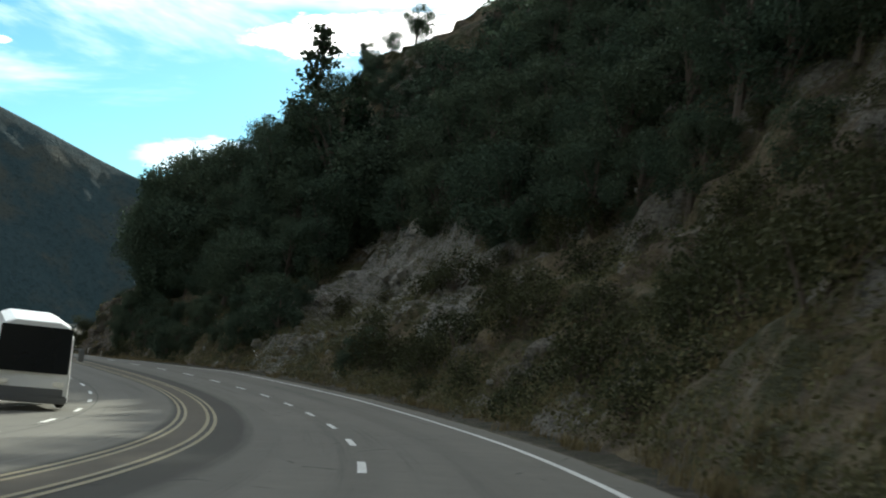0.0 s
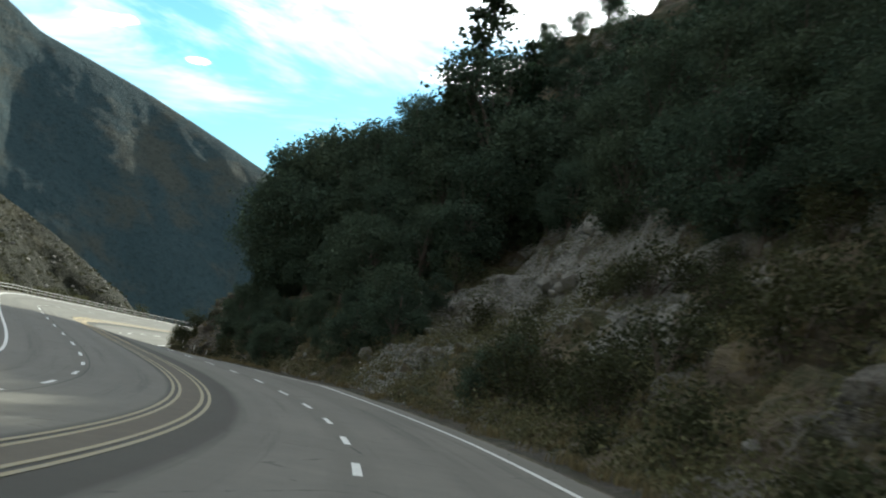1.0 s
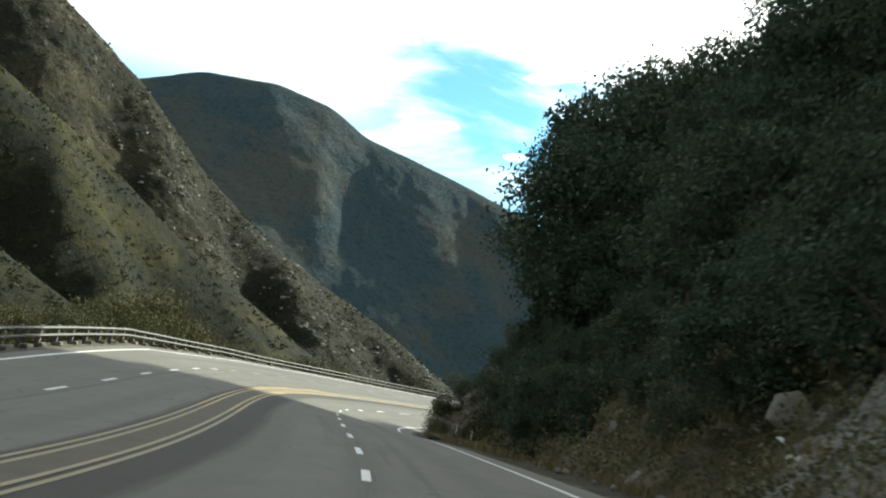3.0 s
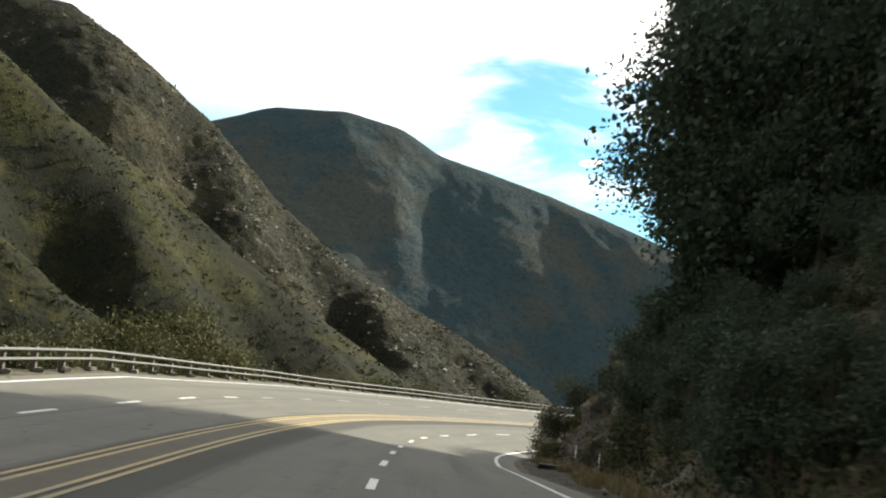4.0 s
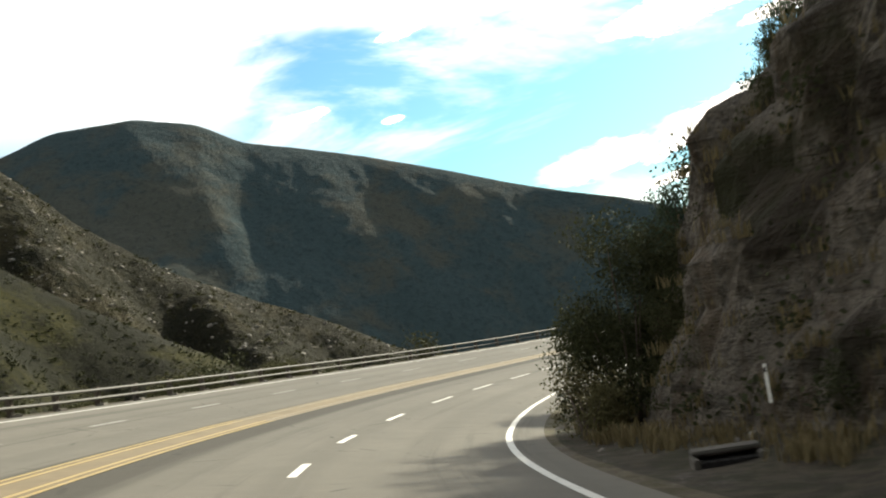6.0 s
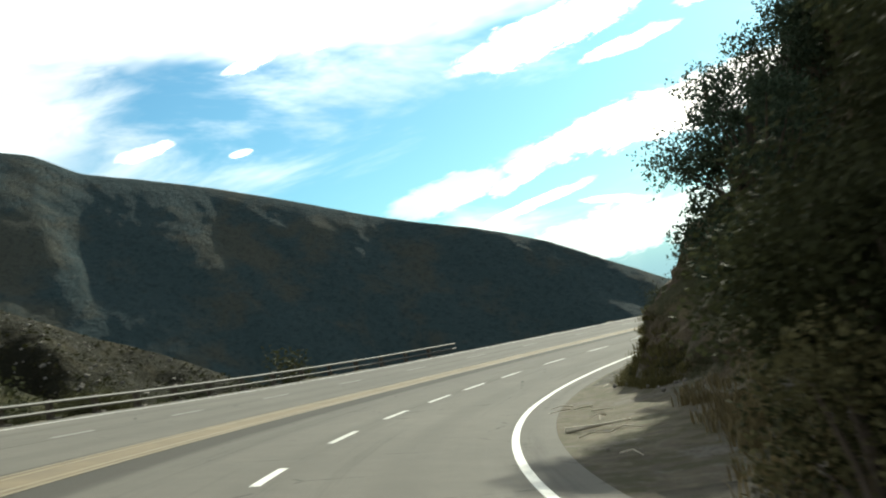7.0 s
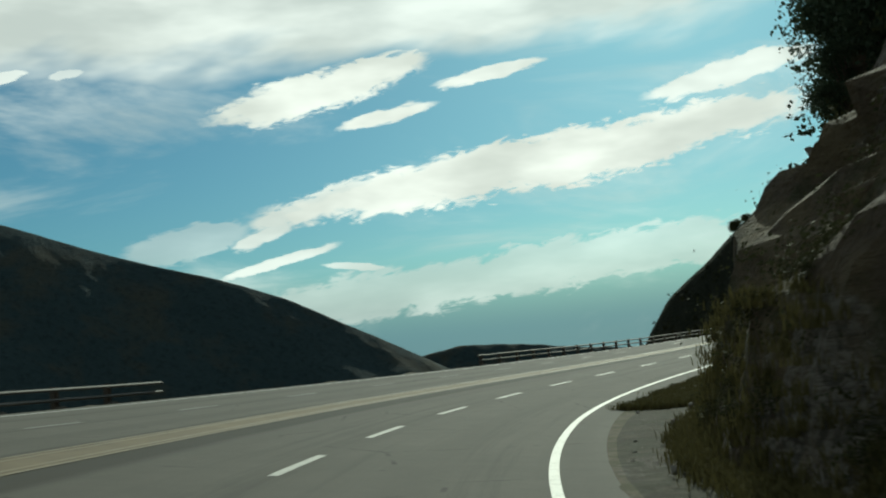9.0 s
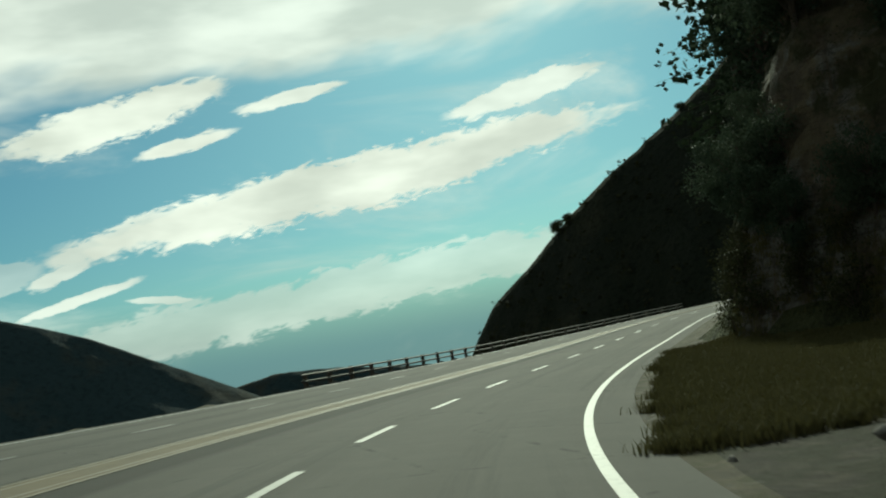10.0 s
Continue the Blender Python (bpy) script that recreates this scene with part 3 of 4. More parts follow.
def mountain(name, rows, mat, label, reach, gully, cell, nu, nv, seed, rounded=1.0, lean=0.3, crag=1.5, even=False):
    """A ridge with a face towards the road and a back: gullies run down from the crest."""
    c = crest_points(rows)
    t = np.concatenate([[0], np.cumsum(np.linalg.norm(np.diff(c, axis=0), axis=1))])
    u = np.linspace(0, t[-1], nu)
    crest = np.stack([np.interp(u, t, c[:, k]) for k in range(3)], 1)
    ker = np.hanning(9) / np.hanning(9).sum()
    for k in range(3):
        crest[4:-4, k] = np.convolve(crest[:, k], ker, "valid")
    verts = []
    full, most = reach, crest[:, 2].max() - FLOOR + 12
    for i in range(nu):
        x0, y0, z0 = crest[i]
        wx, wy = EYE.x - x0, EYE.y - y0
        r = math.hypot(wx, wy)
        wx, wy = wx / r, wy / r
        drop = z0 - FLOOR + 12
        reach = full * max(0.4, drop / most) if even else full   # equally steep all along
        for j in range(-6, nv):
            v = j / (nv - 1)
            if j < 0:
                x, y, z = x0 + wx * reach * j * 0.12, y0 + wy * reach * j * 0.12, z0 + drop * j * 0.09
            else:
                x, y = x0 + wx * v * reach, y0 + wy * v * reach
                z = z0 - drop * (v ** (1.0 + 0.45 * rounded * (1 - v)))
                # spurs run down from the crest, side spurs off them, with rounded backs
                warp = fbm(u[i] / (cell * 1.7) + seed, v * reach / (cell * 1.7), seed, 2)
                q = (u[i] - v * reach * lean) / cell + 0.35 * warp + seed
                main = 0.5 + 0.5 * math.cos(2 * math.pi * q)
                q2 = (u[i] - v * reach * (lean - 0.9)) / (cell * 0.41) + 0.9 * warp + 2 * seed
                side = 0.5 + 0.5 * math.cos(2 * math.pi * q2)
                fade = min(1.0, v * 2.6) * (1 - 0.45 * v)
                z -= gully * fade * ((1 - main) ** 1.2 + 0.25 * (1 - side) ** 1.2 * min(1.0, v * 3))
                z += gully * 0.1 * min(1.0, v * 2.5) * fbm(x / (cell * 0.3), y / (cell * 0.3), seed, 4)
            z += crag * fbm(x / (cell * 0.12), y / (cell * 0.12), seed + 3, 4) * min(1.0, 0.25 + abs(v) * 6)
            verts.append((x, y, z))
    ob = part(name, mesh_of(name, verts, grid_faces(nu, nv + 6), mat, True))
    FACES[name] = np.array(verts).reshape(nu, nv + 6, 3)[:, 5:]
    return tagged(ob, label, "mountain", kind="structure")


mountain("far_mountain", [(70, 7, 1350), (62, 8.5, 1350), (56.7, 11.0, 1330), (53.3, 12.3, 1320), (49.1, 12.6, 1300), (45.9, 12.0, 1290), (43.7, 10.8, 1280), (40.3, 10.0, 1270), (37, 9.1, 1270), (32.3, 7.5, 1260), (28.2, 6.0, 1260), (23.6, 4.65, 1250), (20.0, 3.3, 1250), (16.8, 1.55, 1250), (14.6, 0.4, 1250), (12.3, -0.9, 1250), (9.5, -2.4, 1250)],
         FAR, "distant scrub mountain with a domed top, blue haze in its colour", 375, 6.5, 250, 300, 100, 1.42, 0.2, 1.5, 2.6, True)
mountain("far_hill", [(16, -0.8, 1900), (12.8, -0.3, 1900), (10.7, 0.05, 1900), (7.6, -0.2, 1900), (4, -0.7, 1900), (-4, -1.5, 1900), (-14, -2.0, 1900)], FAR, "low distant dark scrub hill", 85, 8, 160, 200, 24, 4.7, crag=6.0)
mountain("rocky_ridge", [(92, 11, 640), (80, 14, 640), (68.5, 16.3, 630), (64.9, 16.1, 620), (62.4, 14.9, 610), (60.2, 13.6, 600), (56.7, 11.2, 590), (52.6, 7.4, 575), (48.4, 4.4, 560), (44.5, 2.4, 540), (40.8, 0.7, 520), (36.4, -1.8, 500), (33, -4.5, 480)],
         MID, "brown rocky ridge with scrub and pale outcrops", 300, 30, 110, 300, 120, 8.1, 0.6, 0.5, 3.0)
mountain("grassy_spur", [(98, 12, 430), (82, 15.2, 415), (73, 15.0, 400), (68.8, 13.5, 390), (64.9, 10.7, 380), (58.3, 7.0, 372), (53.6, 3.6, 366), (49.2, 1.0, 362), (44.6, -1.6, 358), (42, -3.2, 350)],
         NEAR, "sunlit olive grass spur with dark brush", 230, 26, 105, 280, 110, 12.55, 0.6, 0.55, 1.2)
mountain("low_spur", [(112, 7, 190), (90, 6, 180), (76, 5.2, 175), (69.1, 4.3, 170), (67.2, 2.9, 170), (65.3, 1.3, 168), (60.5, -1.2, 165), (56, -3.5, 160), (52, -6, 150)],
         NEAR, "low olive brush spur beyond the guard rail", 110, 9, 40, 180, 60, 17.3, 0.6, 0.3, 1.0)
EYE = Vector((-65.8, 130.5, -7.0))
mountain("dark_spur", [(4, -6, 226), (1.2, -3.4, 220), (-0.1, -0.9, 212), (-1.8, 1.7, 205), (-4.4, 3.7, 198), (-6.7, 5.8, 190), (-9.1, 7.5, 186), (-12, 9.3, 182), (-15.1, 11.4, 178), (-20, 15, 175), (-28, 18, 175), (-38, 20, 175)],
         SPUR, "steep dark spur of rock and brush across the ravine", 86, 7, 27, 170, 60, 21.3, 0.2, 0.2, 0.9)


# ---- trees, shrubs and brush ----
rng = random.Random(7)


def quads(centres, sizes, rnd, droop=0.0):
    """Small leaf blades, one quad each, turned at random."""
    v, f = [], []
    for c, w in zip(centres, sizes):
        a, b = Vector((rnd.gauss(0, 1), rnd.gauss(0, 1), rnd.gauss(0, 1))), Vector((rnd.gauss(0, 1), rnd.gauss(0, 1), rnd.gauss(0, 1) - droop))
        a.normalize()
        b = (b - a * b.dot(a))
        b.normalize()
        c = Vector(c)
        i = len(v)
        v += [c - a * w * 0.5, c + b * w * 0.32, c + a * w * 0.5, c - b * w * 0.32]
        f.append((i, i + 1, i + 2, i + 3))
    return v, f


def grass_blades(centres, sizes, rnd):
    """Narrow upright grass blades, bent over at the tip."""
    v, f = [], []
    for c, w in zip(centres, sizes):
        a, lean = rnd.uniform(0, 6.283), rnd.uniform(0.1, 0.7) * w
        side = Vector((math.cos(a), math.sin(a), 0)) * (0.004 + 0.035 * w)
        over = Vector((-math.sin(a), math.cos(a), 0)) * lean
        c = Vector(c)
        i = len(v)
        v += [c - side, c + side, c + side * 0.7 + over * 0.35 + Vector((0, 0, w * 0.65)), c - side * 0.7 + over * 0.35 + Vector((0, 0, w * 0.65)), c + over + Vector((0, 0, w))]
        f += [(i, i + 1, i + 2, i + 3), (i + 3, i + 2, i + 4)]
    return v, f


def limb(v, f, points, r0, r1, sides=6):
    """A tapered branch along points."""
    base = len(v)
    for k, p in enumerate(points):
        p = Vector(p)
        r = r0 + (r1 - r0) * k / (len(points) - 1)
        for q in range(sides):
            a = 2 * math.pi * q / sides
            v.append(p + Vector((math.cos(a) * r, math.sin(a) * r, 0)))
    for k in range(len(points) - 1):
        for q in range(sides):
            a, b = base + k * sides + q, base + k * sides + (q + 1) % sides
            f.append((a, b, b + sides, a + sides))


def lobes(d, k):
    """Uneven outline of a clump of leaves."""
    return 1.0 + 0.7 * noise.noise(Vector((d.x * 1.7 + k * 5.1, d.y * 1.7, d.z * 1.7)))


def oak_meshes(seed, height, radius, clumps, per, leaf, low=0.3, tuft=1.0):
    rnd = random.Random(seed)
    v, f = [], []
    top = height * 0.72
    bend = rnd.uniform(-0.3, 0.3)
    limb(v, f, [(0, 0, -0.6), (bend * 0.3, 0, height * 0.15), (bend, bend * 0.5, height * 0.4), (bend * 1.3, 0, top)], height * 0.035, height * 0.01)
    centres, sizes = [], []
    for k in range(clumps):
        a, q = rnd.uniform(0, 2 * math.pi), math.sqrt(rnd.random())
        h = rnd.uniform(low, 0.84)
        rr = 0.88 * radius * q * math.sqrt(max(0.04, 1 - ((h - 0.5) / 0.42) ** 2))
        c = Vector((math.cos(a) * rr, math.sin(a) * rr, h * height))
        start = Vector((bend, 0, height * rnd.uniform(0.15, 0.5)))
        limb(v, f, [start, (start + c) * 0.5 + Vector((0, 0, 0.2)), c], height * 0.012, 0.015, 4)
        size = rnd.uniform(0.24, 0.38) * radius * tuft
        for _ in range(per):
            d = Vector((rnd.gauss(0, 1), rnd.gauss(0, 1), rnd.gauss(0, 0.75)))
            d.normalize()
            centres.append(c + d * size * (0.35 + 0.65 * rnd.random() ** 0.5) * lobes(d, k))
            sizes.append(leaf * rnd.uniform(0.6, 1.3))
    lv, lf = quads(centres, sizes, rnd)
    return mesh_of("trunk", v, f, BARK), mesh_of("crown", lv, lf, LEAF_OAK)


def conifer_meshes(seed, height, spread):
    rnd = random.Random(seed)
    v, f = [], []
    limb(v, f, [(0, 0, -0.8), (0.05, 0, height * 0.5), (0, 0.05, height)], height * 0.018, 0.02)
    centres, sizes = [], []
    h = height * 0.18
    while h < height * 0.99:
        q = 1 - h / height
        for _ in range(5):
            a, ln = rnd.uniform(0, 2 * math.pi), spread * (0.15 + q) * rnd.uniform(0.5, 1.1)
            tip = Vector((math.cos(a) * ln, math.sin(a) * ln, h - 0.12 * ln + rnd.uniform(0, 0.3)))
            limb(v, f, [(0, 0, h), tip * 0.5 + Vector((0, 0, h * 0.5 + 0.05)), tip], 0.04, 0.01, 3)
            for k in range(26):
                t = rnd.random() ** 0.7
                centres.append(Vector((0, 0, h)).lerp(tip, t) + Vector((rnd.gauss(0, 0.16), rnd.gauss(0, 0.16), rnd.gauss(-0.08, 0.09))) * (0.4 + spread * 0.35))
                sizes.append(rnd.uniform(0.16, 0.34))
        h += height * rnd.uniform(0.035, 0.055)
    lv, lf = quads(centres, sizes, rnd, 0.6)
    return mesh_of("trunk", v, f, BARK), mesh_of("crown", lv, lf, LEAF_PINE)


def shrub_meshes(seed, height, radius, count, leaf, mat):
    rnd = random.Random(seed)
    v, f, centres, sizes = [], [], [], []
    for k in range(14):
        a, ln = rnd.uniform(0, 2 * math.pi), rnd.uniform(0.4, 1.0)
        c = Vector((math.cos(a) * radius * ln * 0.75, math.sin(a) * radius * ln * 0.75, height * rnd.uniform(0.12, 0.85)))
        limb(v, f, [(0, 0, -0.2), c * 0.5, c], 0.04, 0.01, 4)
        for _ in range(count // 14):
            d = Vector((rnd.gauss(0, 1), rnd.gauss(0, 1), rnd.gauss(0, 0.8)))
            d.normalize()
            p = c + d * radius * 0.45 * (0.3 + 0.7 * rnd.random() ** 0.5) * lobes(d, k)
            p.z = max(0.03, p.z)
            centres.append(p)
            sizes.append(leaf * rnd.uniform(0.6, 1.4))
    lv, lf = quads(centres, sizes, rnd)
    return mesh_of("stem", v, f, BARK), mesh_of("foliage", lv, lf, mat)


def plant(name, meshes, parts, label, category, group):
    ob = tagged(new(name), label, category, group)
    for me, nm in zip(meshes, parts):
        part(nm, me, ob)
    return ob


OAKS = [plant("oak_tree", oak_meshes(20 + k, 6.0 + k % 3, 2.7 + 0.3 * (k % 4), 30, 380, 0.18, 0.06 + 0.1 * (k % 2)), ("trunk", "crown"), "dark evergreen oak rooted on the steep bank", "tree", "oaks on the bank") for k in range(6)]
PINES = [plant("conifer_tree", conifer_meshes(50 + k, 10.0, 2.6), ("trunk", "crown"), "tall dark conifer with ragged drooping branches", "tree", "conifers on the ridge") for k in range(2)]
SHRUBS = [plant("shrub", shrub_meshes(70 + k, 1.6, 1.1, 1150, 0.105, LEAF_BRUSH), ("stem", "foliage"), "olive-green chaparral shrub on the dirt slope", "shrub", "shrubs by the road") for k in range(4)]
first_use = {}


def put_plant(src, m, label=""):
    if src.name not in first_use:
        first_use[src.name] = 1
        src.matrix_basis = m
        ob = src
    else:
        ob = copy_thing(src, m)
    if label:
        ob["label"] = label
    return ob


def scaled(x, y, z, turn, size, tilt=0.0, tilt_dir=0.0):
    return pose(x, y, z, 0, 0, tilt_dir) @ pose(0, 0, 0, tilt, 0, turn - tilt_dir) @ Matrix.Scale(size, 4)


def copy_scaled(src, m):
    ob = put_plant(src, m)
    ob.matrix_basis = m
    return ob


def on_bank(kind, s, d, size, sink=0.2, tilt=0.0, tilt_dir=0.0):
    x, y, z = hill_point(s, d)
    return copy_scaled(kind, scaled(x, y, z - sink, rng.uniform(0, 360), size, tilt, tilt_dir))


# woods over the bank: denser where the bank is high above the road
spots = []


FAR_OAKS = [[np.array([v.co for v in me.vertices]) for me in oak_meshes(40 + k, 6.5, 2.9, 26, 60, 0.36, 0.06)] for k in range(2)]
FAR_FACES = [[[tuple(f.vertices) for f in me.polygons] for me in oak_meshes(40 + k, 6.5, 2.9, 26, 60, 0.36, 0.06)] for k in range(2)]


def woods(s0, s1, d0, d1, count, apart, low, high, joined=False):
    """Oaks scattered over a stretch of the bank; a far stand is joined into one mesh."""
    made = tries = 0
    v, f, slots = [], [], []
    while made < count and tries < count * 12:
        tries += 1
        s, d = rng.uniform(s0, s1), rng.uniform(d0, d1)
        if any(abs(s - a) < apart and abs(d - b) < apart for a, b in spots):
            continue
        spots.append((s, d))
        made += 1
        size = rng.uniform(low, high)
        if not joined:
            on_bank(rng.choice(OAKS), s, d, size)
            continue
        turn, k = rng.uniform(0, 6.28), made % 2
        c, q = math.cos(turn), math.sin(turn)
        at = np.array(hill_point(s, d)) - (0, 0, 0.2)
        for slot in (0, 1):
            base = len(v)
            p = FAR_OAKS[k][slot] @ np.array([[c, q, 0], [-q, c, 0], [0, 0, 1]]) * size + at
            v += p.tolist()
            f += [tuple(i + base for i in face) for face in FAR_FACES[k][slot]]
            slots += [slot] * len(FAR_FACES[k][slot])
    if joined:
        me = bpy.data.meshes.new("oak_woods")
        me.from_pydata(v, [], f)
        me.materials.append(BARK)
        me.materials.append(LEAF_OAK)
        me.polygons.foreach_set("material_index", np.array(slots, dtype=np.int32))
        tagged(part("oak_woods", me), "dark evergreen oak woods covering the upper hillside", "woods", kind="stuff")


woods(66, 104, 0.8, 6.0, 40, 1.1, 0.25, 0.45)
woods(70, 108, 4.0, 16, 46, 1.6, 0.6, 1.0)
woods(172, 192, 1.5, 9, 14, 1.4, 0.3, 0.5)
for s, d, size in ((138, 5.6, 0.55), (141, 4.9, 0.6), (143.5, 4.2, 0.32), (147, 7.2, 0.5), (176, 4.0, 0.3), (180, 4.4, 0.35), (183, 3.4, 0.45), (186, 5.2, 1.3), (188.5, 4.8, 1.3), (191, 5.5, 1.4), (184, 7.0, 1.2), (180, 8.5, 1.2), (194, 4.8, 1.2), (176, 6.0, 0.9), (185, 3.6, 0.65), (188, 3.2, 0.6), (186.6, 0.9, 0.4), (187.6, 1.4, 0.5), (188.8, 0.8, 0.45), (185.6, 0.6, 0.3), (190.5, 1.0, 0.5), (184, 0.9, 0.4), (181, 1.0, 0.45), (177, 1.2, 0.5), (173, 1.0, 0.4), (206, 3.6, 1.1)):
    on_bank(rng.choice(OAKS), s, d, size)
woods(20, 86, 17, 27, 52, 2.6, 0.65, 1.05, True)
woods(30, 80, 11, 18, 42, 1.7, 0.65, 0.95)
woods(-25, 70, 16, 40, 60, 3.2, 0.7, 1.1, True)
woods(85, 125, 14, 30, 36, 2.6, 0.35, 0.6)
for s, d, size in ((101, 7.5, 1.2), (104.5, 8.5, 1.15), (97, 8.5, 1.2), (94, 6.0, 0.95), (78, 12.5, 1.6), (73, 13.0, 1.5), (84, 10.5, 1.3), (102, 5.0, 1.75), (105.5, 5.2, 1.65), (103.5, 1.6, 0.6), (100.5, 1.4, 0.65), (63, 2.4, 0.55), (65, 3.4, 0.6), (66.5, 1.8, 0.5), (49, 1.2, 0.34), (47.6, 1.9, 0.26), (99, 2.6, 0.55), (102.5, 2.8, 0.5), (103.5, 6.5, 1.4), (106, 8.0, 1.4), (96.5, 4.8, 1.6), (98.5, 3.0, 0.95), (100, 6.2, 1.5), (98, 7.2, 1.5), (107.5, 5.5, 0.8), (113, 9.2, 0.4), (116.5, 9.6, 0.4), (111, 7.0, 0.3), (106.5, 4.4, 0.55), (108.5, 6.2, 0.4), (105.5, 2.4, 0.5), (98, 1.2, 0.4), (100, 0.9, 0.35), (101.5, 1.6, 0.45), (103, 1.2, 0.35), (100, 3.0, 0.5), (104.5, 2.6, 0.4)):
    on_bank(rng.choice(OAKS), s, d, size)
woods(60, 84, 22, 34, 22, 2.4, 0.7, 1.0, True)
woods(44, 68, 12.5, 20, 30, 1.6, 0.6, 0.95)
woods(28, 52, 9.5, 15, 22, 1.5, 0.5, 0.85)
woods(72, 93, 5, 15, 30, 1.4, 0.6, 0.9)
woods(128, 180, 9, 26, 42, 2.4, 0.4, 0.75, True)
woods(180, 240, 7, 22, 30, 2.8, 0.5, 0.9, True)
for s, d, k, size in ((81, 11.6, 0, 1.75), (79, 14.0, 1, 1.15), (75, 12.5, 0, 1.2), (209, 3.0, 0, 1.9), (213.5, 3.8, 1, 2.0)):
    on_bank(PINES[k], s, d, size)

# the oak that leans out over the road, and the bush at the corner
hero = plant("oak_tree", oak_meshes(91, 9.0, 4.3, 190, 420, 0.125, 0.04, 0.62), ("trunk", "crown"), "large leaning evergreen oak on the rocky corner", "tree", "")
x, y, z = hill_point(99, 4.5)
hero.matrix_basis = scaled(x, y, z - 1.6, 40, 1.3, 8, 60)
corner = plant("corner_bush", shrub_meshes(97, 4.9, 1.6, 28000, 0.06, LEAF_BRUSH), ("stem", "foliage"), "tall ragged bush at the foot of the rock", "bush", "")
x, y, z = road_at(116.7, 9.1)
corner.matrix_basis = pose(x, y, z, 0, 0, 10)
for s, l, size in ((118.6, 10.2, 1.0), (120.8, 11.4, 0.95), (115.4, 10.6, 0.75)):
    x, y, z = road_at(s, l)
    copy_thing(corner, pose(x, y, z, 0, 0, 70 * s)).matrix_basis = pose(x, y, z, 0, 0, 70 * s) @ Matrix.Scale(size, 4)

wide = plant("oak_tree", oak_meshes(93, 8.0, 2.7, 70, 520, 0.11, 0.04, 0.8), ("trunk", "crown"), "dense bushy oak beside the gravel shoulder", "tree", "")
x, y, z = hill_point(131, 1.2)
wide.matrix_basis = scaled(x, y, z - 0.3, 75, 0.72)
low_bush = plant("corner_bush", shrub_meshes(98, 1.3, 0.9, 6000, 0.055, LEAF_SAGE), ("stem", "foliage"), "sunlit grey-green brush at the road edge", "bush", "")
x, y, z = road_at(115.6, 8.0)
low_bush.matrix_basis = pose(x, y, z, 0, 0, 10)

# shrubs beyond the guard rail
BUSHES = [plant("big_bush", shrub_meshes(110 + k, 2.6, 2.0, 24000, 0.085, LEAF_OLIVE), ("stem", "foliage"), "large pale olive bush below the guard rail", "bush", "bushes beyond the rail") for k in range(3)]


def below_rail(kind, s, l, size, sink=0.2):
    x, y, z = road_at(s, l)
    zz = float(road_at(s, -8.2)[2]) - 0.25 - 0.62 * (-l - 8.2)
    copy_scaled(kind, scaled(x, y, zz - sink, rng.uniform(0, 360), size))


for k in range(70):
    below_rail(rng.choice(SHRUBS), rng.uniform(35, 160), -rng.uniform(8.9, 12.0), rng.uniform(0.7, 1.5))
for k in range(40):
    below_rail(rng.choice(BUSHES), rng.uniform(60, 152), -rng.uniform(10.5, 16.0), rng.uniform(0.7, 1.2))
for k in range(24):
    below_rail(rng.choice(BUSHES), rng.uniform(98, 150), -rng.uniform(9.9, 11.6), rng.uniform(0.55, 0.9))
for s, l, size in ((118, -12.6, 2.5), (114.5, -12.4, 1.7), (122, -12.0, 1.6), (127, -12.0, 1.2), (108, -12.0, 1.3)):
    below_rail(rng.choice(BUSHES), s, l, size, 0.3)
# shrubs on the bank
for k in range(16):
    on_bank(rng.choice(SHRUBS), rng.uniform(142, 182), rng.uniform(0.1, 0.9), rng.uniform(0.22, 0.4), 0.12)
for s, d, size in ((111, 3.4, 0.4), (113, 2.8, 0.35), (109.5, 4.6, 0.5), (112, 4.4, 0.4), (114.5, 3.6, 0.4), (107.5, 0.4, 0.4), (104, 0.3, 0.5), (102, 0.5, 0.4)):
    on_bank(rng.choice(SHRUBS), s, d, size, 0.12)
for k in range(70):
    on_bank(rng.choice(SHRUBS), rng.uniform(14, 52), rng.uniform(0.8, 11), rng.uniform(0.7, 1.4), 0.1)
for k in range(14):
    on_bank(rng.choice(SHRUBS), rng.uniform(183, 192), rng.uniform(0.1, 0.8), rng.uniform(0.5, 1.0), 0.12)
for k in range(150):
    s, d = rng.uniform(-10, 215), rng.uniform(0.6, 9.0)
    if 96 < s < 116 and d < 6 or 138 < s < 180 and d < 6:
        continue
    on_bank(rng.choice(SHRUBS), s, d, rng.uniform(0.5, 1.2), 0.1)


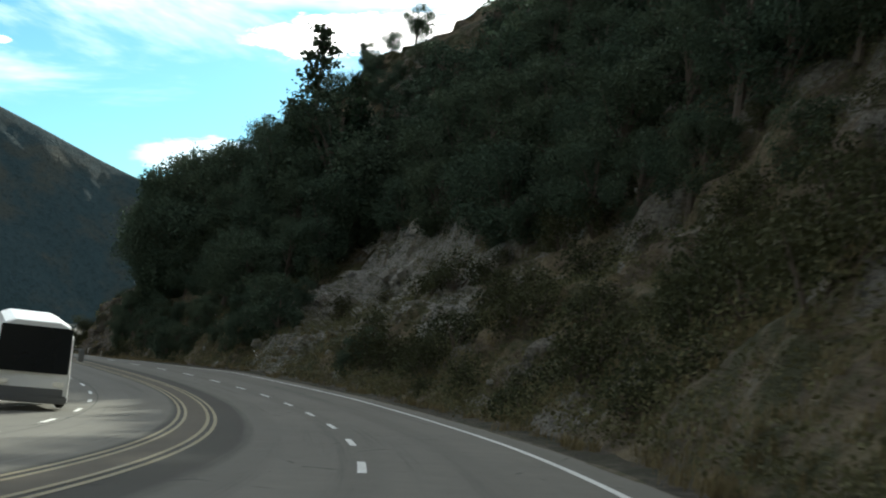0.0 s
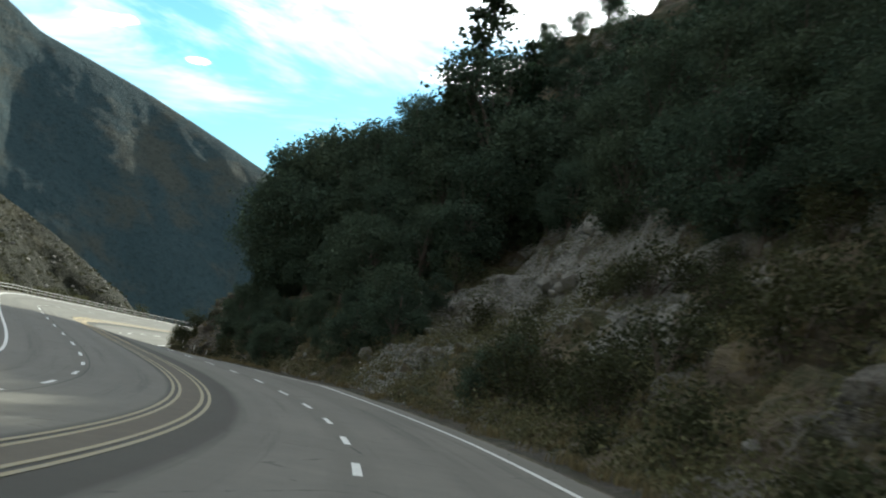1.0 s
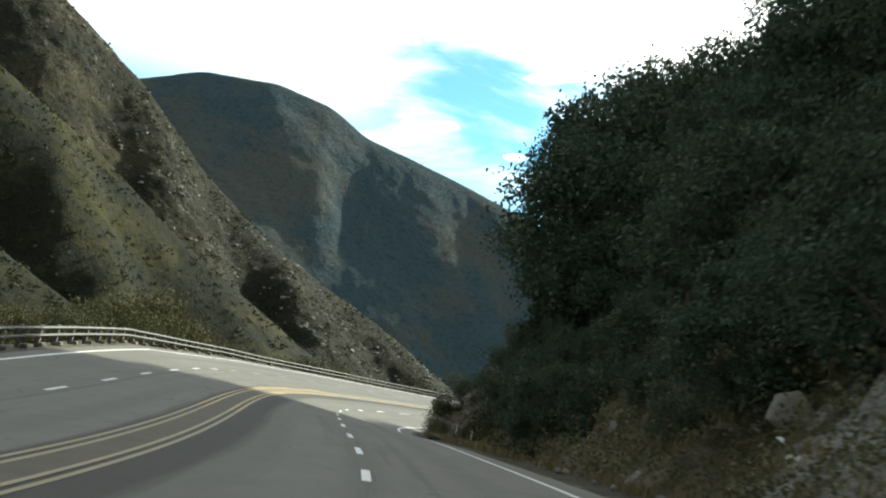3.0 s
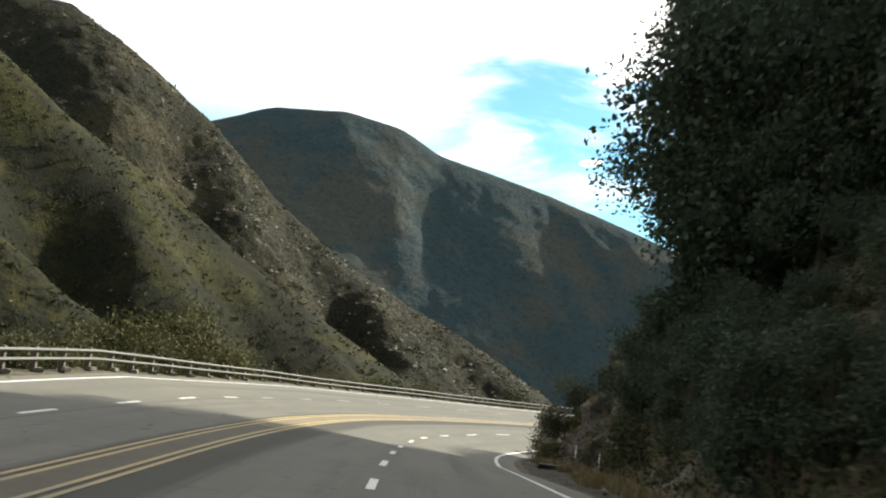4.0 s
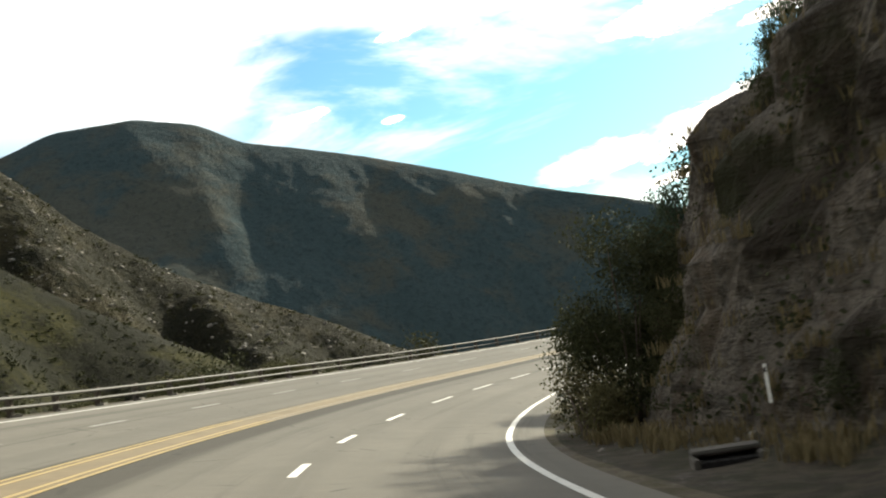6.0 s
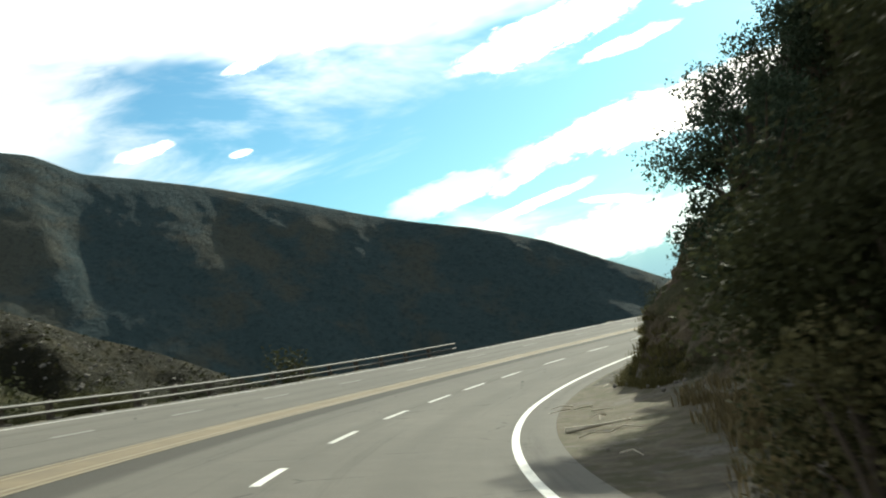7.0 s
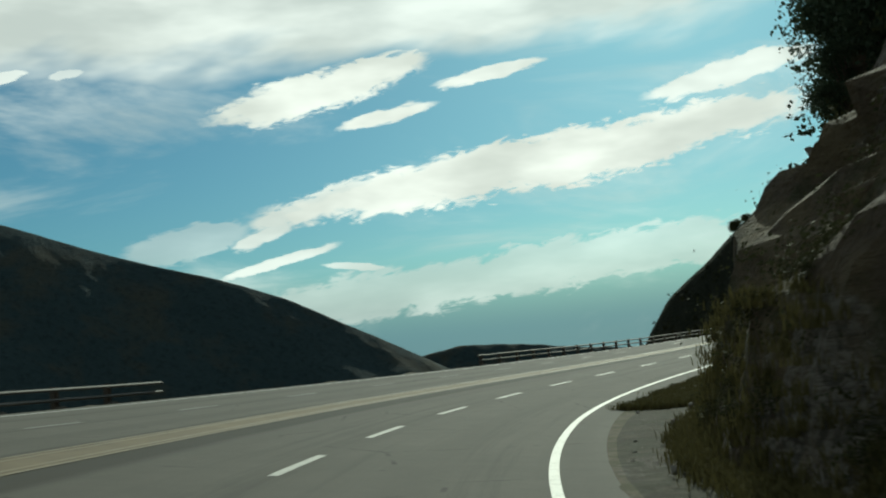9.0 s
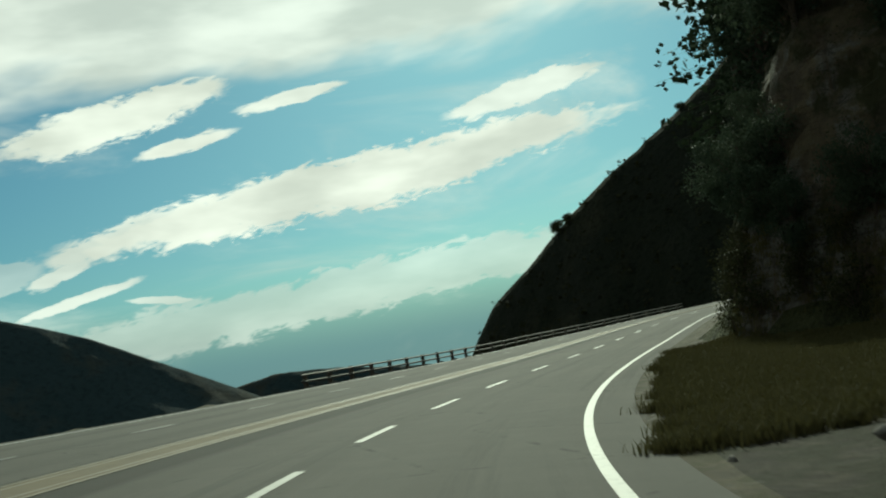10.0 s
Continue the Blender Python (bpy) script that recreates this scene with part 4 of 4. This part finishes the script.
def brush(name, s0, s1, d0, d1, count, blades, size, leaf, mat, label, grass=False):
    """Low growth nobody could count, as one mesh."""
    rnd = random.Random(len(name) + int(s0))
    centres, sizes = [], []
    for _ in range(count):
        s, d = rnd.uniform(s0, s1), d0 + (d1 - d0) * rnd.random() ** 1.3
        if d < 1.25 - float(np.interp(s, *TOE)) + 0.9 * fbm(s * 0.5, d * 0.5, 2.0, 3):
            continue
        if d >= 0:
            p = Vector(hill_point(s, d))
        else:
            lat = EDGE_R + float(np.interp(s, *TOE)) + d
            p = Vector((*road_at(s, lat)[:2], shoulder_z(s, lat) + 0.03))
        w = size * rnd.uniform(0.5, 1.4)
        for _ in range(blades):
            q = Vector((rnd.gauss(0, 0.45) * w, rnd.gauss(0, 0.45) * w, -0.03 if grass else abs(rnd.gauss(0, 0.45)) * w))
            centres.append(p + q)
            sizes.append(leaf * rnd.uniform(0.5, 1.4))
    v, f = grass_blades(centres, sizes, rnd) if grass else quads(centres, sizes, rnd)
    return tagged(part(name, mesh_of(name, v, f, mat)), label, "grass" if grass else "brush", kind="stuff")


brush("low_brush", -15, 75, 0.3, 13, 4200, 50, 0.7, 0.09, LEAF_SAGE, "low olive brush covering the bank")
brush("low_brush", 110, 215, 0.4, 14, 1300, 80, 0.38, 0.06, LEAF_BRUSH, "low olive brush covering the bank")
brush("low_brush", 75, 112, 0.3, 14, 600, 44, 0.7, 0.11, LEAF_BRUSH, "low olive brush covering the bank")
brush("foot_grass", 138, 190, -0.3, 0.8, 2000, 40, 0.28, 0.15, LEAF_GRASS, "olive grass and weeds on the foot of the bank", True)
brush("dry_grass", -15, 135, -1.0, 4, 2600, 26, 0.3, 0.22, LEAF_DRY, "dry straw-coloured grass along the foot of the bank", True)
brush("shoulder_grass", 164, 189, -4.0, 1.0, 5500, 30, 0.24, 0.14, LEAF_GRASS, "olive grass and weeds spreading over the shoulder", True)
brush("roadside_grass", 163, 187, -6.4, 1.0, 9000, 30, 0.24, 0.15, LEAF_GRASS, "olive grass and weeds spreading over the shoulder", True)


# ---- rocks ----
def rock_mesh(seed, squash):
    """An angular block, chipped by random planes."""
    rnd = random.Random(seed)
    bm = bmesh.new()
    for _ in range(22):
        d = Vector((rnd.gauss(0, 1), rnd.gauss(0, 1), rnd.gauss(0, 1)))
        d.normalize()
        bm.verts.new((d.x * 0.5 * rnd.uniform(0.75, 1.2), d.y * 0.5 * rnd.uniform(0.6, 1.0), d.z * 0.5 * squash * rnd.uniform(0.8, 1.1)))
    hull = bmesh.ops.convex_hull(bm, input=bm.verts[:])
    bmesh.ops.delete(bm, geom=[v for v in set(hull["geom_interior"]) | set(hull["geom_unused"]) if isinstance(v, bmesh.types.BMVert)], context="VERTS")
    bmesh.ops.bevel(bm, geom=bm.edges[:], offset=0.015, segments=1, affect="EDGES")
    return bm_mesh("rock", bm, STONE)


ROCKS = [rock_mesh(3 * k, 0.6 + 0.07 * k) for k in range(7)]


def rock(x, y, z, size):
    ob = part("rock", rng.choice(ROCKS), None, "", pose(x, y, z, rng.uniform(-20, 20), rng.uniform(-20, 20), rng.uniform(0, 360)) @ Matrix.Scale(size, 4))
    return tagged(ob, "broken grey rock lying at the foot of the bank", "rock", "loose rocks")


for k in range(70):
    s = rng.uniform(40, 175)
    x, y, z = road_at(s, EDGE_R + float(np.interp(s, *TOE)) - rng.uniform(-0.4, 1.0) * min(1.0, float(np.interp(s, *TOE)) - 1.0))
    rock(x, y, float(road_at(s, EDGE_R + 1.0)[2]) + 0.12, rng.uniform(0.08, 0.22))
for k in range(60):
    s, d = rng.uniform(30, 82), rng.uniform(1.5, 9)
    x, y, z = hill_point(s, d)
    rock(x, y, z - 0.1, rng.uniform(0.2, 0.5))["label"] = "grey boulder set in the rocky bank"
# broken blocks standing out of the bare rock on the first bend
for k in range(290):
    s, d = rng.gauss(60, 8), abs(rng.gauss(6.0, 3.2)) + 0.6
    x, y, z = hill_point(s, d)
    size = (0.3 + 1.1 * rng.random() ** 2.2) * (0.4 if s > 66 else 0.85)
    part("stone", rng.choice(ROCKS), hill, "", pose(x, y, z - 0.3 * size, rng.uniform(-35, 35), rng.uniform(-35, 35), rng.uniform(0, 360)) @ Matrix.Scale(size, 4))

# ---- guard rail ----
RAIL_AT = -7.35
footing = box_mesh("footing", (0.26, 0.3, 0.14), STONE, 0.03, (0, 0, 0.03))
post = box_mesh("post", (0.16, 0.18, 1.05), TIMBER, 0.012, (0, 0, 0.17))


def rail_sag(s):
    """The verge lies lower along the outside of the second bend and on the last straight."""
    return np.interp(s, [106, 126, 165, 185], [0.0, -0.17, -0.17, -0.12])


def beam(rs, z0, z1):
    lats = [RAIL_AT + 0.1, RAIL_AT + 0.16, RAIL_AT + 0.19, RAIL_AT + 0.16, RAIL_AT + 0.1, RAIL_AT + 0.06, RAIL_AT + 0.1]
    zs = [z1, z1 - 0.02, (z0 + z1) / 2, z0 + 0.02, z0, (z0 + z1) / 2, z1]
    return ribbon("rail_beam", rs, lats, [q + rail_sag(rs) for q in zs], STEEL, True)


def guard_rail(s0, s1, gap, label):
    ob = tagged(new("guard_rail"), label, "guard rail")
    rs = np.arange(s0 - 0.6, s1 + 0.6, 0.5)
    part("rail_beam", beam(rs, 0.58, 0.67), ob, "dull galvanised upper beam")
    part("rail_beam", beam(rs, 0.31, 0.40), ob, "dull galvanised lower beam")
    for s in np.arange(s0, s1, gap):
        sag = float(rail_sag(s))
        part("post", post, ob, "", road_pose(s, RAIL_AT - 0.02, sag))
        part("footing", footing, ob, "", road_pose(s, RAIL_AT + 0.12, sag * 0.5, 7 * s))
    return ob


guard_rail(20.5, 167.0, 2.19, "long two-beam steel guard rail on timber posts")
guard_rail(193.4, 255.0, 2.45, "dark guard rail on timber posts past a gap")

# ---- roadside bits at the corner ----
marker = tagged(new("marker_post"), "slim white marker post beside the road", "marker post")
part("paddle", box_mesh("paddle", (0.11, 0.02, 0.95), MARKER, 0.006, (0, 0, 0.47)), marker)
part("reflector", box_mesh("reflector", (0.07, 0.006, 0.12), IRON_AND_HOLLOW, 0.002, (0, -0.014, 0.8)), marker, "small dark reflector plate")


def beside(s, l, up, turn, size):
    x, y, _ = road_at(s, l)
    return pose(x, y, float(road_at(s, EDGE_R + 1.0)[2]) + up, 0, 0, math.degrees(float(np.interp(s, S, heading))) + turn) @ Matrix.Scale(size, 4)


marker.matrix_basis = beside(108.8, 9.7, 0.5, -60, 0.55)
copy_thing(marker, pose(0, 0, 0)).matrix_basis = beside(105.4, 10.4, 0.3, -60, 0.55)
drain = tagged(new("drain_inlet"), "dark open drain inlet with a concrete rim", "drain")
part("back_wall", box_mesh("back_wall", (1.5, 0.14, 0.42), CONCRETE, 0.03, (0, 0.45, 0.2)), drain, "grey concrete head wall")
for sx in (-1, 1):
    part("side_wall", box_mesh("side_wall", (0.14, 0.9, 0.36), CONCRETE, 0.03, (sx * 0.7, 0, 0.17)), drain, "grey concrete cheek")
part("cover", box_mesh("cover", (1.5, 0.55, 0.1), CONCRETE, 0.03, (0, 0.22, 0.42)), drain, "grey concrete cover slab")
# near-black block in place of the shaded hollow of the drain
part("opening", box_mesh("opening", (1.24, 0.7, 0.3), IRON_AND_HOLLOW, 0.01, (0, 0.05, 0.1)), drain, "near-black filling for the shade inside the inlet")
for k in range(5):
    part("bar", box_mesh("bar", (0.04, 0.04, 0.3), IRON_AND_HOLLOW, 0.005, (-0.48 + 0.24 * k, -0.33, 0.14)), drain)
drain.matrix_basis = beside(107.4, 8.6, -0.1, -10, 0.55)
for k, turn in ((0, 20), (1, -8)):
    v, f = [], []
    limb(v, f, [(0, 0.0, 0), (0.02, 0.05, 0.45), (0, 0, 0.9)], 0.025, 0.012, 5)
    stick = part("dead_branch", mesh_of("dead_branch", v, f, BRANCH), None, "", road_pose(129.1 + 0.25 * k, 7.4, 0.03 + 0.03 * k, turn) @ pose(0, 0, 0, 0, 90, 0) @ Matrix.Scale(1.3, 4))
    tagged(stick, "bleached dead branch lying on the gravel", "branch", "dead branches")


# ---- bus ----
def bus():
    ob = tagged(new("bus"), "white coach with dark windows on the road", "bus")
    L, W, H = 7.0, 2.45, 2.95
    # body shell: rounded section, drawn from front (y=0) to rear
    sec = [(-W / 2, 0.35), (-W / 2 + 0.02, 1.2), (-W / 2 + 0.05, 2.45), (-W / 2 + 0.2, 2.82), (-W / 2 + 0.5, H), (W / 2 - 0.5, H), (W / 2 - 0.2, 2.82), (W / 2 - 0.05, 2.45), (W / 2 - 0.02, 1.2), (W / 2, 0.35)]
    v, f = [], []
    ys = [0.0, 0.06, 0.2, 0.6, L - 0.3, L - 0.05, L]
    inset = [0.12, 0.05, 0.01, 0, 0, 0.05, 0.12]
    n = len(sec)
    for yv, k in zip(ys, inset):
        for xs, zs in sec:
            lean = 0.22 * max(0, zs - 1.2) / 1.7 if yv < 0.3 else 0
            v.append((xs * (1 - k * 0.6), yv + lean, zs - (k * 0.5 if zs > 2.4 else 0)))
    for a in range(len(ys) - 1):
        for q in range(n):
            f.append((a * n + q, a * n + (q + 1) % n, (a + 1) * n + (q + 1) % n, (a + 1) * n + q))
    f.append(tuple(range(n - 1, -1, -1)))
    f.append(tuple(range((len(ys) - 1) * n, len(ys) * n)))
    body = part("body", mesh_of("body", v, f, BUS_WHITE), ob, "white painted body")
    part("windscreen", box_mesh("windscreen", (W - 0.24, 0.04, 1.5), GLASS, 0.03), body, "dark raked windscreen", pose(0, 0.1, 2.0, -8))
    part("front_panel", box_mesh("front_panel", (W - 0.4, 0.05, 0.3), BUS_GREY, 0.02), body, "grey lower grille", pose(0, 0.0, 0.62))
    part("bumper", box_mesh("bumper", (W - 0.1, 0.18, 0.26), BUS_GREY, 0.05), body, "grey bumper", pose(0, -0.02, 0.42))
    for sx in (-1, 1):
        part("headlight", box_mesh("headlight", (0.34, 0.05, 0.16), LAMP, 0.03), body, "clear headlight", pose(sx * 0.86, -0.01, 0.92))
        for k in range(4):
            part("side_window", box_mesh("side_window", (0.03, 1.42, 0.95), GLASS, 0.012), body, "dark side window", pose(sx * (W / 2 - 0.03), 1.15 + 1.5 * k, 1.95))
        for yv in (1.4, 5.3):
            bm = bmesh.new()
            bmesh.ops.create_cone(bm, cap_ends=True, segments=24, radius1=0.46, radius2=0.46, depth=0.28)
            bmesh.ops.bevel(bm, geom=[e for e in bm.edges if abs(e.verts[0].co.z - e.verts[1].co.z) < 0.01], offset=0.05, segments=2, affect="EDGES")
            wheel = part("wheel", bm_mesh("tyre", bm, RUBBER), ob, "black tyre", pose(sx * (W / 2 - 0.14), yv, 0.46, 0, 90, 0))
            bm = bmesh.new()
            bmesh.ops.create_cone(bm, cap_ends=True, segments=20, radius1=0.26, radius2=0.2, depth=0.06)
            part("rim", bm_mesh("rim", bm, STEEL), wheel, "steel rim", pose(0, 0, sx * 0.14, 0 if sx > 0 else 180))
        mirror = part("mirror", box_mesh("mirror", (0.18, 0.1, 0.42), BUS_GREY, 0.03), ob, "dark door mirror", pose(sx * (W / 2 + 0.2), -0.12, 1.95))
        part("mirror_arm", box_mesh("mirror_arm", (0.3, 0.04, 0.04), BUS_GREY, 0.008), mirror, "", pose(-sx * 0.12, 0.06, 0.18))
    return ob


coach = bus()
coach.matrix_basis = road_pose(29.9, -4.6, 0.0, 11) @ Matrix.Scale(0.86, 4)


# ---- chaparral and outcrops on the slopes across the valley ----
def blob_set(name, face, count, low, high, flat, mat, label, band=(0.0, 1.0), near_u=(0.0, 1.0), sink=0.3, leafy=False):
    rnd = random.Random(count)
    bm = bmesh.new()
    bmesh.ops.create_icosphere(bm, subdivisions=1, radius=1.0)
    base = [v.co.copy() for v in bm.verts]
    tris = [tuple(v.index for v in f.verts) for f in bm.faces]
    bm.free()
    g = FACES[face]
    v, f = [], []
    for _ in range(count):
        i, j = rnd.uniform(near_u[0], near_u[1]) * (g.shape[0] - 2), rnd.uniform(band[0], band[1]) * (g.shape[1] - 2)
        a, b = int(i), int(j)
        p = g[a, b] + (g[a + 1, b] - g[a, b]) * (i - a) + (g[a, b + 1] - g[a, b]) * (j - b)
        size = low + (high - low) * rnd.random() ** 2
        k = len(v)
        if leafy:
            spots = [(p[0] + size * rnd.uniform(-0.8, 0.8), p[1] + size * rnd.uniform(-0.8, 0.8), p[2] + size * flat * rnd.uniform(-0.2, 1.1)) for _ in range(9)]
            lv, lf = quads(spots, [size * rnd.uniform(0.5, 1.0) for _ in spots], rnd)
            v += lv
            f += [tuple(i + k for i in face) for face in lf]
            continue
        turn = rnd.uniform(0, 6.28)
        c, s = math.cos(turn), math.sin(turn)
        for q in base:
            w = size * rnd.uniform(0.6, 1.25)
            x, y, z = q.x * w, q.y * w * 0.8, q.z * w * flat
            v.append((p[0] + x * c - y * s, p[1] + x * s + y * c, p[2] + z + size * (flat - sink)))
        f += [(k + m, k + n, k + o) for m, n, o in tris]
    return tagged(part(name, mesh_of(name, v, f, mat)), label, "scrub", kind="stuff")


SCRUB = mat_leaf("dark_chaparral", (0.016, 0.02, 0.009), (0.045, 0.048, 0.02))
OUTCROP = mat_plain("pale_outcrop", (0.16, 0.145, 0.122), 0.9, 0.0, 0.5, 0.4)
blob_set("chaparral_scrub", "grassy_spur", 6500, 0.4, 1.7, 0.8, SCRUB, "dark chaparral bushes dotted over the spur", (0.0, 0.9), leafy=True)
blob_set("chaparral_scrub", "low_spur", 2600, 0.4, 1.5, 0.8, SCRUB, "dark chaparral bushes dotted over the low spur", (0.0, 0.9), leafy=True)
blob_set("chaparral_scrub", "rocky_ridge", 6500, 0.5, 2.0, 0.8, SCRUB, "dark chaparral bushes on the rocky ridge", (0.0, 0.8), leafy=True)
blob_set("rock_outcrops", "rocky_ridge", 1000, 0.3, 1.7, 0.6, OUTCROP, "pale rock outcrops on the ridge", (0.02, 0.55), (0.55, 1.0), 0.6)
blob_set("chaparral_scrub", "dark_spur", 2500, 0.3, 1.0, 0.8, SCRUB, "dark brush along the spur", (0.0, 0.7), leafy=True)


# ---- small things along the bank ----
def ledge_mesh(seed):
    bm = bmesh.new()
    bmesh.ops.create_icosphere(bm, subdivisions=4, radius=0.5)
    for v in bm.verts:
        n = fbm(v.co.x * 2.2 + seed, v.co.y * 2.2, v.co.z * 4.0, 4)
        v.co *= 1 + 0.5 * n
        v.co.x *= 2.6
        v.co.z = round(v.co.z * 5) / 5 * 0.35 + v.co.z * 0.4
    return bm_mesh("rock_ledge", bm, STONE)


for k, (s, l, up, size) in enumerate(((160, 12.4, 4.3, 1.3), (158.2, 11.9, 3.9, 0.8), (163, 13.0, 5.0, 1.0))):
    x, y, z = road_at(s, l)
    z = float(road_at(s, EDGE_R + 1.0)[2]) + up
    ob = part("rock_ledge", ledge_mesh(5 * k), None, "", pose(x, y, z, 8, 12, math.degrees(float(np.interp(s, S, heading))) + 70) @ Matrix.Scale(size, 4))
    tagged(ob, "pale layered rock ledge jutting from the bank", "rock", "rock ledges")

SCRAP = mat_plain("pale_litter", (0.6, 0.6, 0.58), 0.7, 0.0, 0.1, 5.0)
for k in range(4):
    bm = bmesh.new()
    bmesh.ops.create_grid(bm, x_segments=5, y_segments=4, size=0.5)
    for v in bm.verts:
        v.co.z = 0.25 * fbm(v.co.x * 2 + k, v.co.y * 2, 0, 2)
        v.co.y *= 0.6
    bmesh.ops.solidify(bm, geom=bm.faces[:], thickness=0.03)
    x, y, z = hill_point(63 + 0.9 * k, 1.2 + 0.3 * (k % 2))
    scrap = part("litter_scrap", bm_mesh("litter_scrap", bm, SCRAP), None, "", pose(x, y, z + 0.06, 20, 15 * k, 60 * k) @ Matrix.Scale(0.28, 4))
    tagged(scrap, "crumpled white scrap of litter on the bank", "litter", "litter on the bank")

# dead twigs and small stones at the edge of the asphalt
for k in range(16):
    s, l = rng.uniform(124, 160), rng.uniform(7.5, 8.3)
    v, f = [], []
    limb(v, f, [(0, 0, 0), (0.05 * rng.uniform(-1, 1), 0.04, 0.25), (0.06, 0, 0.55)], 0.014, 0.006, 5)
    twig = part("dead_twig", mesh_of("dead_twig", v, f, BRANCH), None, "", road_pose(s, l, 0.07, rng.uniform(0, 360)) @ pose(0, 0, 0, 0, 84, 0))
    tagged(twig, "bleached dead twig lying on the gravel", "twig", "dead twigs")
for k in range(60):
    s = rng.choice((rng.uniform(120, 136), rng.uniform(142, 162), rng.uniform(84, 112)))
    toe = float(np.interp(s, *TOE))
    x, y, z = road_at(s, EDGE_R + rng.uniform(1.0, max(1.1, toe)))
    rock(x, y, z + 0.02, rng.uniform(0.05, 0.17))["label"] = "small grey stone fallen onto the shoulder"
# bushes on the crest of the dark spur
for u, size in ((0.14, 0.7), (0.37, 1.5), (0.39, 1.0), (0.55, 0.8), (0.7, 1.2)):
    g = FACES["dark_spur"]
    x, y, z = g[int(u * (len(g) - 1)), 1]
    copy_scaled(rng.choice(BUSHES), scaled(float(x), float(y), float(z) - 0.4, 360 * u, size * 0.55))

# the whole plan to its true size
for ob in list(scene.objects):
    if ob.parent is None and ob.type in ("MESH", "EMPTY"):
        ob.matrix_basis = Matrix.Scale(UNIT, 4) @ ob.matrix_basis
